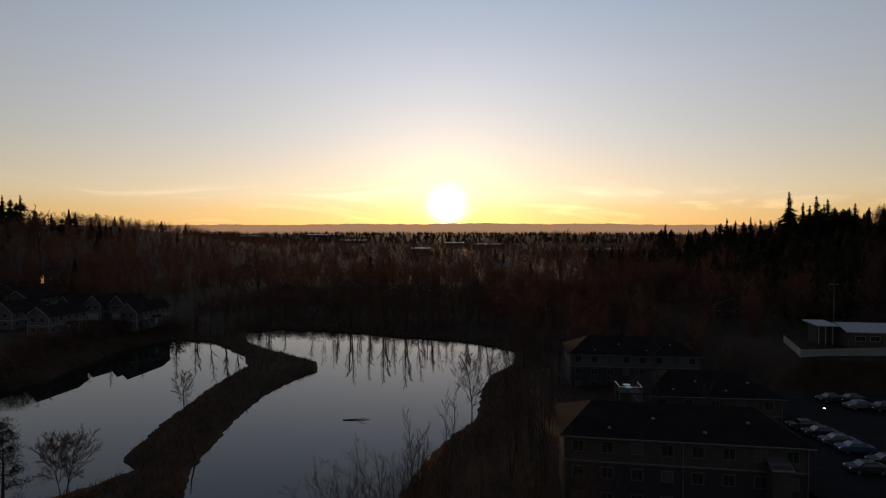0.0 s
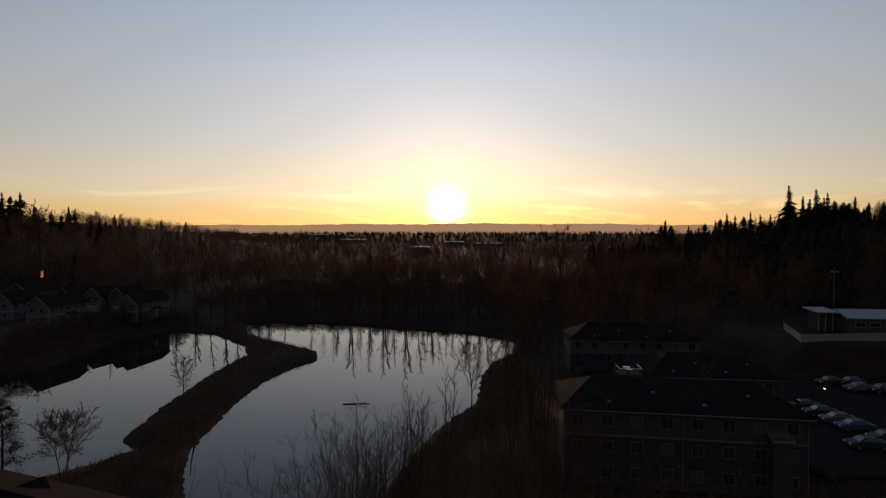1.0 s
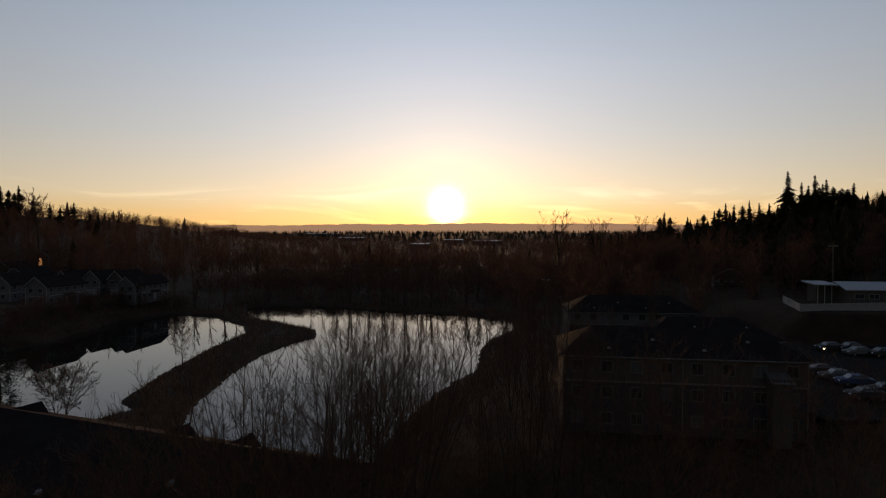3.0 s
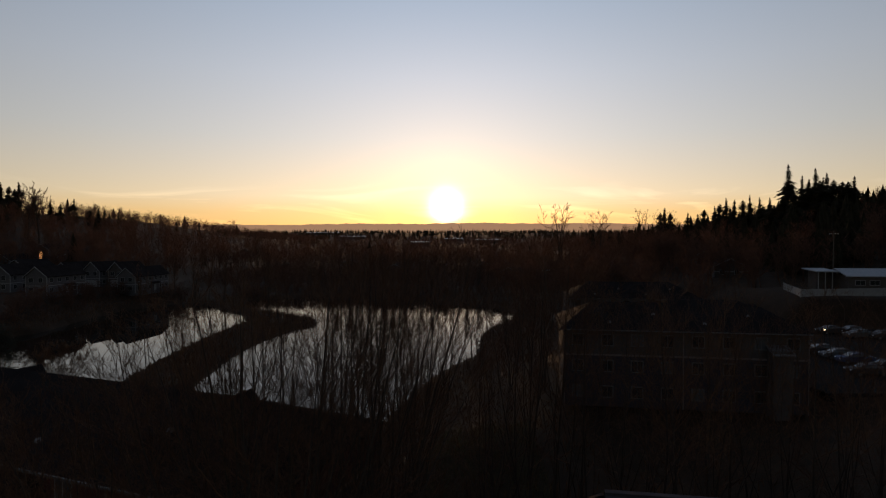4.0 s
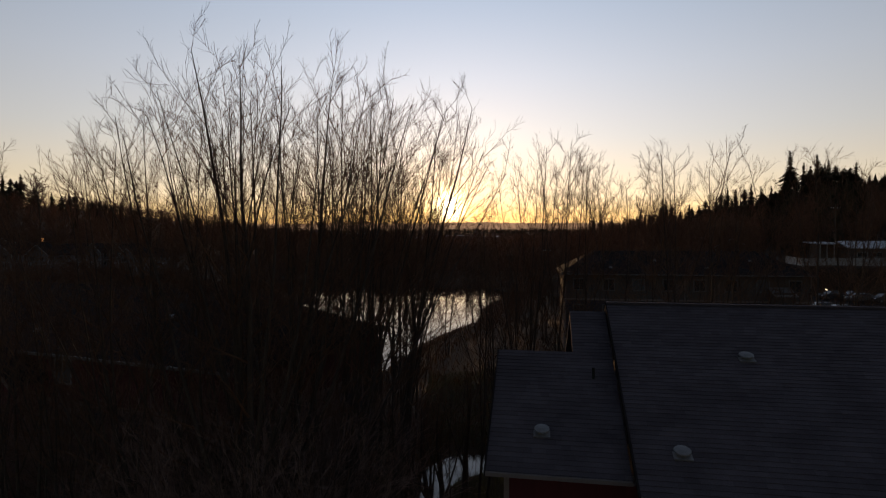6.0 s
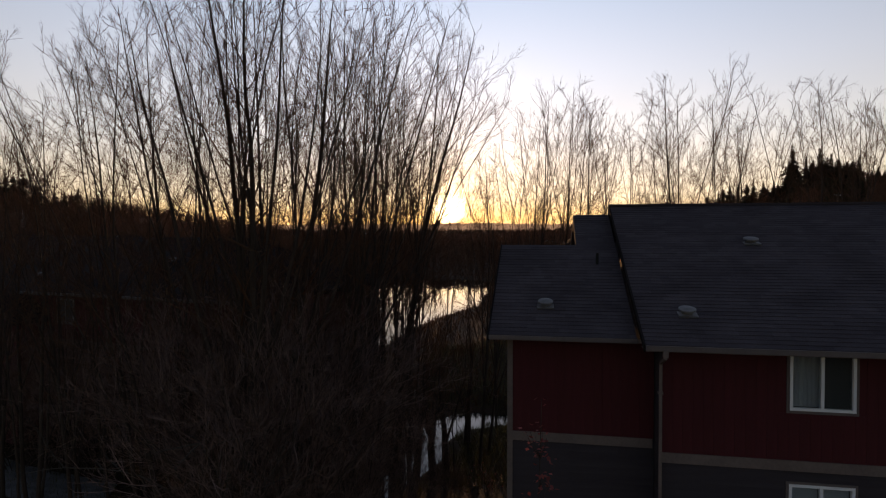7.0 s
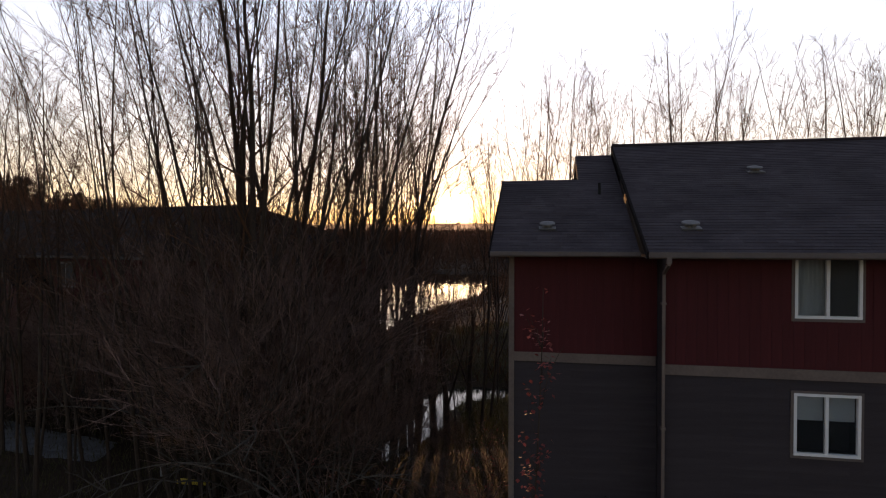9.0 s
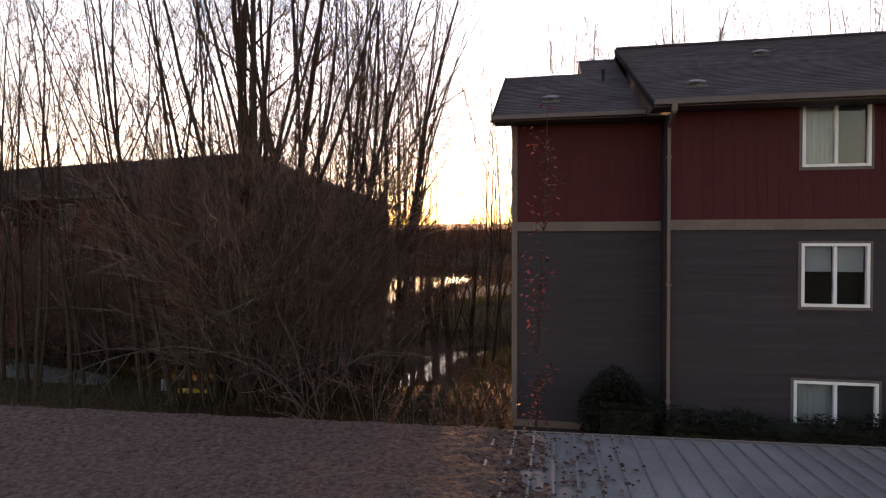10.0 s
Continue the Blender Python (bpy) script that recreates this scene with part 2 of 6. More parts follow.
def part_np(name, verts, faces, mat, parent=None, label=""):
    me = bpy.data.meshes.new(name)
    me.from_pydata(verts, [], faces)
    me.update()
    me.materials.append(mat)
    ob = new(name, me)
    if parent is not None:
        ob.parent = parent
    if label:
        ob["label"] = label
    return ob


def shared(name, ob, parent, m):
    """Another piece on the same mesh."""
    o = new(name, ob.data)
    o.parent = parent
    o.matrix_basis = m
    return o


def thing(name, m, label, category, group=""):
    e = new(name, None)
    e.empty_display_size = 0.3
    e.matrix_basis = m
    return tagged(e, label, category, group)


def box(bm, x0, x1, y0, y1, z0, z1):
    v = [bm.verts.new(p) for p in ((x0, y0, z0), (x1, y0, z0), (x1, y1, z0), (x0, y1, z0), (x0, y0, z1), (x1, y0, z1), (x1, y1, z1), (x0, y1, z1))]
    for f in ((3, 2, 1, 0), (4, 5, 6, 7), (0, 1, 5, 4), (1, 2, 6, 5), (2, 3, 7, 6), (3, 0, 4, 7)):
        bm.faces.new([v[i] for i in f])
    return v


def boxes(*bs):
    bm = bmesh.new()
    for b in bs:
        box(bm, *b)
    return bm


def slab(bm, pts, thick):
    """A plate of that thickness below the polygon pts."""
    top = [bm.verts.new(p) for p in pts]
    low = [bm.verts.new((p[0], p[1], p[2] - thick)) for p in pts]
    bm.faces.new(top)
    bm.faces.new(low[::-1])
    n = len(pts)
    for i in range(n):
        j = (i + 1) % n
        bm.faces.new((low[i], low[j], top[j], top[i]))


def cylinder(bm, x, y, z0, z1, r0, r1, n=10):
    a = [bm.verts.new((x + r0 * math.cos(i * math.tau / n), y + r0 * math.sin(i * math.tau / n), z0)) for i in range(n)]
    b = [bm.verts.new((x + r1 * math.cos(i * math.tau / n), y + r1 * math.sin(i * math.tau / n), z1)) for i in range(n)]
    bm.faces.new(a[::-1])
    bm.faces.new(b)
    for i in range(n):
        j = (i + 1) % n
        bm.faces.new((a[i], a[j], b[j], b[i]))


# ---- ground, pond ----
POND_WEST = [(-130, 106), (-106, 116), (-95, 121), (-92, 131), (-94, 147), (-95, 169), (-88, 183), (-72, 177), (-56, 158), (-51, 146),
             (-51.6, 133), (-52, 120), (-51, 110), (-50.6, 99), (-49, 86.5), (-47.4, 83), (-44.5, 80.5), (-47, 77), (-52, 70), (-62, 60), (-90, 62)]
POND_EAST = [(-30, 66), (-33, 72.6), (-35.2, 78), (-36, 85), (-37.1, 94.5), (-37.6, 106.5), (-37.5, 120), (-34.6, 131.5), (-30.4, 140), (-34, 152),
             (-53, 169), (-63, 182), (-68, 198), (-58, 204), (-32, 197), (-16, 188), (-0.7, 183), (13, 174.5), (21, 163), (18, 149),
             (11.7, 137), (8, 124), (6, 104), (1.5, 96), (-3.6, 82), (-6.1, 72.6), (-8, 62), (-14, 57), (-24, 58)]
STREAM = [(8, 38.6), (3.5, 39.2), (1.4, 40.4), (0.2, 39.6), (-0.9, 38), (-1.0, 33.5), (-2.5, 29.8), (-4.1, 27.6), (-6.0, 25.6), (-5.8, 25.0), (-3.7, 26.7), (-1.6, 29.1), (0.0, 33), (0.5, 36.2), (2.8, 37.8), (8, 37.7)]


def poly_distance(px, py, poly):
    """Distance to the outline, negative inside."""
    p = np.array(poly, float)
    inside = np.zeros(px.shape, bool)
    best = np.full(px.shape, 1e9)
    for i in range(len(p)):
        a, b = p[i - 1], p[i]
        d = b - a
        t = np.clip(((px - a[0]) * d[0] + (py - a[1]) * d[1]) / (d @ d), 0, 1)
        best = np.minimum(best, np.hypot(px - a[0] - t * d[0], py - a[1] - t * d[1]))
        if abs(d[1]) > 1e-9:
            cross = ((a[1] > py) != (b[1] > py)) & (px < d[0] * (py - a[1]) / d[1] + a[0])
            inside ^= cross
    return np.where(inside, -best, best)


def step(a, b, x):
    t = np.clip((x - a) / (b - a), 0, 1)
    return t * t * (3 - 2 * t)


def shore(x, y):
    x, y = np.asarray(x, float), np.asarray(y, float)
    wob = 0.7 * np.sin(x * 0.9 + y * 0.5) * np.sin(y * 0.7 - x * 0.3) + 0.35 * np.sin(x * 2.1 + 1) * np.sin(y * 1.9)
    d = np.minimum(np.minimum(poly_distance(x, y, POND_WEST), poly_distance(x, y, POND_EAST)), poly_distance(x, y, STREAM) * 1.0)
    return d + wob * 0.6 - 0.9


def height(x, y):
    x, y = np.asarray(x, float), np.asarray(y, float)
    d = shore(x, y)
    land = 0.35 + 0.5 * step(0, 3, d) + 2.0 * step(3, 26, d)
    near = (1 - step(14, 30, y)) * step(0.3, 4.5, d)
    land = land * (1 - near) + near * 2.9
    fade = 1 - step(350, 800, y)
    land = land + (step(62, 74, x) * 5.5 * step(102, 116, y) + np.clip(x - 74, 0, 260) * 0.15 * step(100, 140, y)) * fade
    lot = step(36, 44, x) * (1 - step(92, 100, x)) * step(54, 62, y) * (1 - step(102, 108, y))
    land = land * (1 - lot) + 5.0 * lot
    terrace = step(62, 68, x) * (1 - step(104, 125, x)) * step(102, 108, y) * (1 - step(125, 150, y))
    land = land + terrace * np.clip(10.2 - land, 0, None)
    land = land + 2.4 * step(-88, -104, x) * step(95, 130, y) * (1 - step(300, 500, y))
    land = land + np.clip(-x - 128, 0, 260) * 0.165 * step(170, 320, y) * (1 - step(600, 1300, y))
    land = land + 42 * step(450, 2600, y)
    land = land + 0.12 * np.sin(x * 0.31) * np.sin(y * 0.27) * (1 - lot) + 2.0 * np.sin(x * 0.011 + 1) * np.sin(y * 0.009) * step(200, 500, y)
    return np.where(d < 0, np.maximum(-1.2, 0.35 + d * 0.6), land)


def axis(lo, hi, fine, ends, grow=1.12):
    mid = list(np.arange(lo, hi + 1e-6, fine))
    s, v = fine, hi
    while v < ends[1]:
        s *= grow
        v = min(v + s, ends[1])
        mid.append(v)
    s, v = fine, lo
    while v > ends[0]:
        s *= grow
        v = max(v - s, ends[0])
        mid.insert(0, v)
    return np.array(mid)


def build_ground():
    xs, ys = axis(-100, 40, 1.1, (-4900, 4900)), axis(18, 205, 1.1, (-4900, 4900))
    X, Y = np.meshgrid(xs, ys)
    Z = height(X, Y)
    verts = np.stack([X, Y, Z], -1).reshape(-1, 3)
    nx, ny = len(xs), len(ys)
    idx = np.arange(nx * ny).reshape(ny, nx)
    faces = np.stack([idx[:-1, :-1], idx[:-1, 1:], idx[1:, 1:], idx[1:, :-1]], -1).reshape(-1, 4)
    ob = part_np("ground", verts.tolist(), faces.tolist(), M_ground)
    for p in ob.data.polygons:
        p.use_smooth = True
    tagged(ob, "dark winter meadow and valley floor rising to wooded ridges", "ground", kind="structure")
    bm = bmesh.new()
    slab(bm, [(-150, 15, 0), (60, 15, 0), (60, 215, 0), (-150, 215, 0)], 0.05)
    tagged(part("water", bm, M_water), "still pond water mirroring the dusk sky", "water", kind="structure")


build_ground()


# ---- buildings ----
def window_unit(parent, m, w=1.24, h=1.25, filling="curtain", blind=0.45):
    """A sliding window: its origin is the lower left corner on the wall's face, which looks to -y."""
    e = part("window", boxes((-0.055, w + 0.055, -0.025, 0.03, -0.06, 0), (-0.055, w + 0.055, -0.025, 0.03, h, h + 0.045),
                             (-0.055, 0, -0.025, 0.03, 0, h), (w, w + 0.055, -0.025, 0.03, 0, h)), M_eave, parent)
    e.matrix_basis = m
    part("frame", boxes((0, w, -0.04, 0.05, 0, 0.055), (0, w, -0.04, 0.05, h - 0.055, h), (0, 0.055, -0.04, 0.05, 0.055, h - 0.055),
                        (w - 0.055, w, -0.04, 0.05, 0.055, h - 0.055), (w / 2 - 0.03, w / 2 + 0.03, -0.03, 0.05, 0.055, h - 0.055)), M_white, e)
    for a, b, yy in ((0.055, w / 2 - 0.03, 0.012), (w / 2 + 0.03, w - 0.055, 0.024)):
        pane = part("pane", boxes((a, b, yy, yy + 0.006, 0.055, h - 0.055)), M_glass, e)
        pane.visible_shadow = False
    # shallow box behind the glass, its near-black colour is the room's shade
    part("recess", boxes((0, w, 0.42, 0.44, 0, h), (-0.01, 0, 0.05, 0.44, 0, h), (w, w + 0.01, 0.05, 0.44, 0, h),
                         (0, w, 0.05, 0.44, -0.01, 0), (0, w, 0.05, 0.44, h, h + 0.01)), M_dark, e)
    if filling == "curtain":
        bm = bmesh.new()
        n = 26
        lo = [bm.verts.new((0.06 + (w * 0.47) * i / n, 0.12 + 0.02 * math.sin(i * 1.7), 0.05)) for i in range(n + 1)]
        hi = [bm.verts.new((0.06 + (w * 0.46) * i / n, 0.12 + 0.016 * math.sin(i * 1.7), h - 0.05)) for i in range(n + 1)]
        for i in range(n):
            bm.faces.new((lo[i], lo[i + 1], hi[i + 1], hi[i]))
        part("curtain", bm, M_curtain, e, smooth=True)
        part("screen", boxes((w / 2 + 0.03, w - 0.055, 0.034, 0.038, 0.055, h - 0.055)), M_screen, e)
    elif filling == "blind":
        part("blind", boxes((0.06, w / 2 - 0.03, 0.09, 0.1, h * (1 - blind), h - 0.05), (w / 2 + 0.03, w - 0.06, 0.09, 0.1, h * (1 - blind), h - 0.05)), M_blind, e)
    return e


def roof_vent(parent, m):
    bm = boxes((-0.2, 0.2, -0.2, 0.2, -0.02, 0.012))
    cylinder(bm, 0, 0, 0.012, 0.09, 0.12, 0.11, 14)
    cylinder(bm, 0, 0, 0.09, 0.115, 0.19, 0.18, 16)
    cylinder(bm, 0, 0, 0.115, 0.145, 0.18, 0.06, 16)
    o = part("roof_vent", bm, M_metal, parent, "small galvanised roof vent")
    o.matrix_basis = m
    return o


def shingle_roof(name, parent, u0, u1, v0, z0, v1, z1, du0=0.0, du1=0.0, course=0.145, seed=1, mat=None):
    """One slope of shingles from the eave (v0, z0) to the ridge (v1, z1); its upper edge is drawn in by du0 and du1 (hips)."""
    rng = random.Random(seed)
    bm = bmesh.new()
    slope = math.hypot(v1 - v0, z1 - z0)
    n = max(2, int(slope / course))
    for i in range(n):
        f0, f1 = i / n, (i + 1.0) / n
        ua, ub = u0 + du0 * f0, u1 - du1 * f0
        uc, ud = u0 + du0 * f1, u1 - du1 * f1
        x = ua
        off = rng.random() * 0.3
        while x < ub - 1e-4:
            nx = min(ub, x + 0.32 * rng.choice((0.7, 1, 1.3, 2.0)) + off)
            off = 0
            t = 0.012 + rng.random() * 0.007
            lo0, lo1 = (x, v0 + (v1 - v0) * f0, z0 + (z1 - z0) * f0 + t), (nx, v0 + (v1 - v0) * f0, z0 + (z1 - z0) * f0 + t)
            xx0, xx1 = max(uc, min(x, ud)), max(uc, min(nx, ud))
            hi0, hi1 = (xx0, v0 + (v1 - v0) * f1, z0 + (z1 - z0) * f1 + 0.003), (xx1, v0 + (v1 - v0) * f1, z0 + (z1 - z0) * f1 + 0.003)
            b0, b1 = (lo0[0], lo0[1], lo0[2] - t - 0.002), (lo1[0], lo1[1], lo1[2] - t - 0.002)
            q = [bm.verts.new(p) for p in (lo0, lo1, hi1, hi0, b0, b1)]
            if abs(hi1[0] - hi0[0]) > 1e-4:
                bm.faces.new((q[0], q[1], q[2], q[3]))
            else:
                bm.faces.new((q[0], q[1], q[2]))
            bm.faces.new((q[4], q[5], q[1], q[0]))
            x = nx
    o = part(name, bm, mat or M_shingle, parent)
    return o


def lap_boards(parent, u0, u1, v, z0, z1, mat, rows=0.165, length=3.66, gap=None):
    """Overlapping horizontal boards; gap: (u0, u1, z0, z1) holes."""
    cache = {}
    z, k = z0, 0
    while z < z1 - 0.02:
        h = min(rows, z1 - z)
        spans = [(u0, u1)]
        for g in gap or ():
            if g[2] < z + h and g[3] > z:
                spans = [s for a, b in spans for s in ((a, min(b, g[0])), (max(a, g[1]), b)) if s[1] - s[0] > 0.02]
        for a, b in spans:
            x = a
            first = length * (0.35 + 0.3 * (k % 3))
            while x < b - 1e-3:
                e = min(b, x + first)
                first = length
                key = (round(e - x, 3), round(h, 3))
                m = Matrix.Translation((x, v, z))
                if key in cache:
                    shared("siding_board", cache[key], parent, m)
                else:
                    bm = bmesh.new()
                    w = e - x - 0.004
                    p = [bm.verts.new(q) for q in ((0, -0.015, 0), (w, -0.015, 0), (w, -0.006, h), (0, -0.006, h), (0, 0, 0), (w, 0, 0))]
                    bm.faces.new((p[0], p[1], p[2], p[3]))
                    bm.faces.new((p[4], p[5], p[1], p[0]))
                    cache[key] = part("siding_board", bm, mat, parent)
                    cache[key].matrix_basis = m
                x = e
        z += rows
        k += 1


def upright_boards(parent, u0, u1, v, z0, z1, mat, wide=0.203, gap=None):
    cache = {}
    x = u0
    while x < u1 - 0.01:
        w = min(wide, u1 - x)
        spans = [(z0, z1)]
        for g in gap or ():
            if g[0] < x + w and g[1] > x:
                spans = [s for a, b in spans for s in ((a, min(b, g[2])), (max(a, g[3]), b)) if s[1] - s[0] > 0.02]
        for a, b in spans:
            key = (round(w, 3), round(b - a, 3))
            m = Matrix.Translation((x, v, a))
            if key in cache:
                shared("upright_board", cache[key], parent, m)
            else:
                bm = bmesh.new()
                box(bm, 0.0015, w - 0.0015, -0.017, -0.006, 0, b - a)
                cache[key] = part("upright_board", bm, mat, parent)
                cache[key].matrix_basis = m
        x += wide


# the red and grey block nearest the camera: local u along its front, v into it
def near_block():
    B = thing("apartment_building", pose(4.55, 11.85, 0, 0, 0, -10), "three-storey red and grey apartment building with shingled gable roof", "apartment building", "apartment buildings")
    U1, GZ, EZ, RZ, RV = 22.0, 2.7, 10.18, 13.5, 6.2
    BAND0, BAND1, SILL = 7.74, 7.95, 3.42
    holes = []
    for u in (2.45, 7.2, 12.0, 16.8):
        holes += [(u, 1.21, 8.97, 1.25, "curtain"), (u, 1.21, 6.22, 1.25, "blind"), (u - 0.12, 1.5, 3.47, 1.28, "curtain")]
    gap = [(u - 0.055, u + w + 0.055, z - 0.06, z + h + 0.045) for u, w, z, h, _ in holes]
    # body with real openings in the front wall
    bm = bmesh.new()
    edges = sorted({0.0, U1, *[q for u, w, z, h, _ in holes for q in (u, u + w)]})
    levels = sorted({GZ, EZ, *[q for u, w, z, h, _ in holes for q in (z, z + h)]})
    for a, b in zip(edges, edges[1:]):
        for c, d in zip(levels, levels[1:]):
            if not any(u <= a + 1e-6 and b <= u + w + 1e-6 and z <= c + 1e-6 and d <= z + h + 1e-6 for u, w, z, h, _ in holes):
                box(bm, a, b, 0.0, 0.2, c, d)
    box(bm, 0, 0.2, 0.2, 12.4, GZ, EZ)
    box(bm, U1 - 0.2, U1, 0.2, 12.4, GZ, EZ)
    box(bm, 0.2, U1 - 0.2, 12.2, 12.4, GZ, EZ)
    box(bm, 0.2, U1 - 0.2, 0.2, 12.2, EZ - 0.1, EZ)
    for s in (0.0, U1 - 0.2):      # gable ends
        v = [bm.verts.new(p) for p in ((s, 0, EZ), (s, 12.4, EZ), (s, RV, RZ - 0.2), (s + 0.2, 0, EZ), (s + 0.2, 12.4, EZ), (s + 0.2, RV, RZ - 0.2))]
        bm.faces.new((v[0], v[2], v[1]))
        bm.faces.new((v[3], v[4], v[5]))
        bm.faces.new((v[0], v[3], v[5], v[2]))
        bm.faces.new((v[1], v[2], v[5], v[4]))
    part("wall", bm, M_grey, B)
    # wing, set back by 0.8 m
    W0, WV = -3.26, 0.81
    part("wing_wall", boxes((W0, -0.003, WV, 11.0, GZ, EZ)), M_grey, B)
    # roof: slopes, soffit boards, fascia, rakes
    k = (RZ - (EZ + 0.1)) / (RV + 0.5)
    shingle_roof("shingles", B, -0.42, U1 + 0.4, -0.5, EZ + 0.1, RV, RZ, seed=3)
    slopes = bmesh.new()
    slab(slopes, [(-0.42, -0.5, EZ + 0.1), (U1 + 0.4, -0.5, EZ + 0.1), (U1 + 0.4, RV, RZ), (-0.42, RV, RZ)], 0.1)
    slab(slopes, [(-0.42, RV, RZ), (U1 + 0.4, RV, RZ), (U1 + 0.4, 12.9, EZ + 0.1), (-0.42, 12.9, EZ + 0.1)], 0.1)
    part("roof_deck", slopes, M_shingle, B)
    rake = bmesh.new()
    slab(rake, [(-0.46, -0.52, EZ + 0.12), (-0.42, -0.52, EZ + 0.12), (-0.42, RV, RZ + 0.02), (-0.46, RV, RZ + 0.02)], 0.15)
    part("rake_board", rake, M_darkshingle, B)
    part("ridge_cap", boxes((-0.42, U1 + 0.4, RV - 0.12, RV + 0.12, RZ - 0.03, RZ + 0.035)), M_shingle, B)
    gut = boxes((-0.42, U1 + 0.4, -0.6, -0.52, EZ + 0.01, EZ + 0.03), (-0.42, U1 + 0.4, -0.62, -0.6, EZ + 0.01, EZ + 0.115), (-0.42, U1 + 0.4, -0.52, -0.5, EZ - 0.02, EZ + 0.1))
    part("gutter", gut, M_eave, B)
    part("soffit", boxes((-0.42, U1 + 0.4, -0.5, -0.003, EZ - 0.02, EZ - 0.003)), M_eave, B)
    # wing roof in two tiers
    wz = EZ + 0.08
    WR, WRZ = 4.3, 12.26
    sl = (WRZ - wz) / (WR - (WV - 0.5))
    up = WRZ + sl * (RV - WR)
    shingle_roof("wing_shingles", B, W0 - 0.42, -0.46, WV - 0.5, wz, WR, WRZ, seed=5)
    shingle_roof("upper_wing_shingles", B, -1.55, -0.46, WR, WRZ, RV, up, seed=6)
    deck = bmesh.new()
    slab(deck, [(W0 - 0.42, WV - 0.5, wz), (-0.46, WV - 0.5, wz), (-0.46, WR, WRZ), (W0 - 0.42, WR, WRZ)], 0.1)
    slab(deck, [(W0 - 0.42, WR, WRZ), (-1.55, WR, WRZ), (-1.55, 8.6, wz), (W0 - 0.42, 8.6, wz)], 0.1)
    slab(deck, [(-1.55, WR, WRZ - 0.004), (-0.46, WR, WRZ - 0.004), (-0.46, RV, up), (-1.55, RV, up)], 0.3)
    slab(deck, [(-1.55, RV, up), (-0.46, RV, up), (-0.46, 11.4, wz + 0.3), (-1.55, 11.4, wz + 0.3)], 0.3)
    part("wing_roof_deck", deck, M_shingle, B)
    part("wing_gutter", boxes((W0 - 0.42, -0.46, WV - 0.6, WV - 0.52, wz - 0.07, wz - 0.05), (W0 - 0.42, -0.46, WV - 0.62, WV - 0.6, wz - 0.07, wz + 0.02),
                              (W0 - 0.42, -0.46, WV - 0.52, WV - 0.503, wz - 0.1, wz)), M_eave, B)
    part("wing_soffit", boxes((W0 - 0.42, -0.003, WV - 0.5, WV - 0.003, wz - 0.1, wz - 0.083)), M_eave, B)
    rk = bmesh.new()
    slab(rk, [(W0 - 0.46, WV - 0.52, wz + 0.02), (W0 - 0.42, WV - 0.52, wz + 0.02), (W0 - 0.42, WR, WRZ + 0.02), (W0 - 0.46, WR, WRZ + 0.02)], 0.14)
    part("wing_rake_board", rk, M_darkshingle, B)
    # bands, corner boards, base trim
    part("belly_band", boxes((-0.03, U1, -0.045, 0.0, BAND0, BAND1)), M_trim, B)
    part("wing_belly_band", boxes((W0 - 0.03, -0.05, WV - 0.045, WV, BAND0, BAND1)), M_trim, B)
    part("corner_board", boxes((W0 - 0.035, W0 + 0.09, WV - 0.04, WV + 0.1, SILL, wz - 0.1)), M_trim, B)
    part("base_trim", boxes((W0, -0.05, WV - 0.05, WV - 0.004, SILL - 0.16, SILL - 0.01)), M_trim, B)
    # downspout: funnel, elbow and pipe
    ds = boxes((-0.1, 0.0, -0.62, -0.523, EZ - 0.12, EZ + 0.008), (-0.08, -0.02, -0.125, -0.065, GZ + 0.15, EZ - 0.34))
    slab(ds, [(-0.08, -0.6, EZ - 0.1), (-0.02, -0.6, EZ - 0.1), (-0.02, -0.065, EZ - 0.32), (-0.08, -0.065, EZ - 0.32)], 0.06)
    part("downspout", ds, M_trim, B)
    for z in (9.2, 6.6, 4.2):
        part("pipe_strap", boxes((-0.1, 0.0, -0.14, -0.004, z, z + 0.04)), M_trim, B)
    for i, (u, w, z, h, fill) in enumerate(holes):
        window_unit(B, Matrix.Translation((u, 0, z)), w, h, fill)
    for u, v in ((0.62, 0.6), (2.95, 3.8), (8.6, 0.6), (12.0, 3.6)):
        roof_vent(B, pose(u, v, EZ + 0.1 + (v + 0.5) * k + 0.005, math.degrees(math.atan(k)) * 0.6, 0, 0))
    roof_vent(B, pose(-2.42, 1.45, wz + (1.45 - WV + 0.5) * sl + 0.005, 16, 0, 0))
    pb = bmesh.new()
    cylinder(pb, -1.05, 3.3, wz + 2.99 * sl - 0.05, wz + 2.99 * sl + 0.3, 0.04, 0.04)
    part("plumbing_pipe", pb, M_dark, B)
    lap_boards(B, 0.0, 8.5, 0.0, GZ + 0.35, BAND0, M_grey, gap=gap)
    lap_boards(B, W0 + 0.09, -0.02, WV, SILL, BAND0, M_grey)
    upright_boards(B, 0.0, 8.5, 0.0, BAND1, EZ - 0.022, M_red, gap=gap)
    upright_boards(B, W0 + 0.09, -0.02, WV, BAND1, wz - 0.1, M_red)
    # red sheathing behind the upright boards, open at the windows
    bm = boxes((8.5, U1, -0.015, -0.003, BAND1, EZ - 0.022), (W0 + 0.09, -0.02, WV - 0.006, WV - 0.002, BAND1, wz - 0.1))
    cuts = sorted((g for g in gap if g[2] > BAND1 and g[0] < 8.5), key=lambda g: g[0])
    x = 0.0
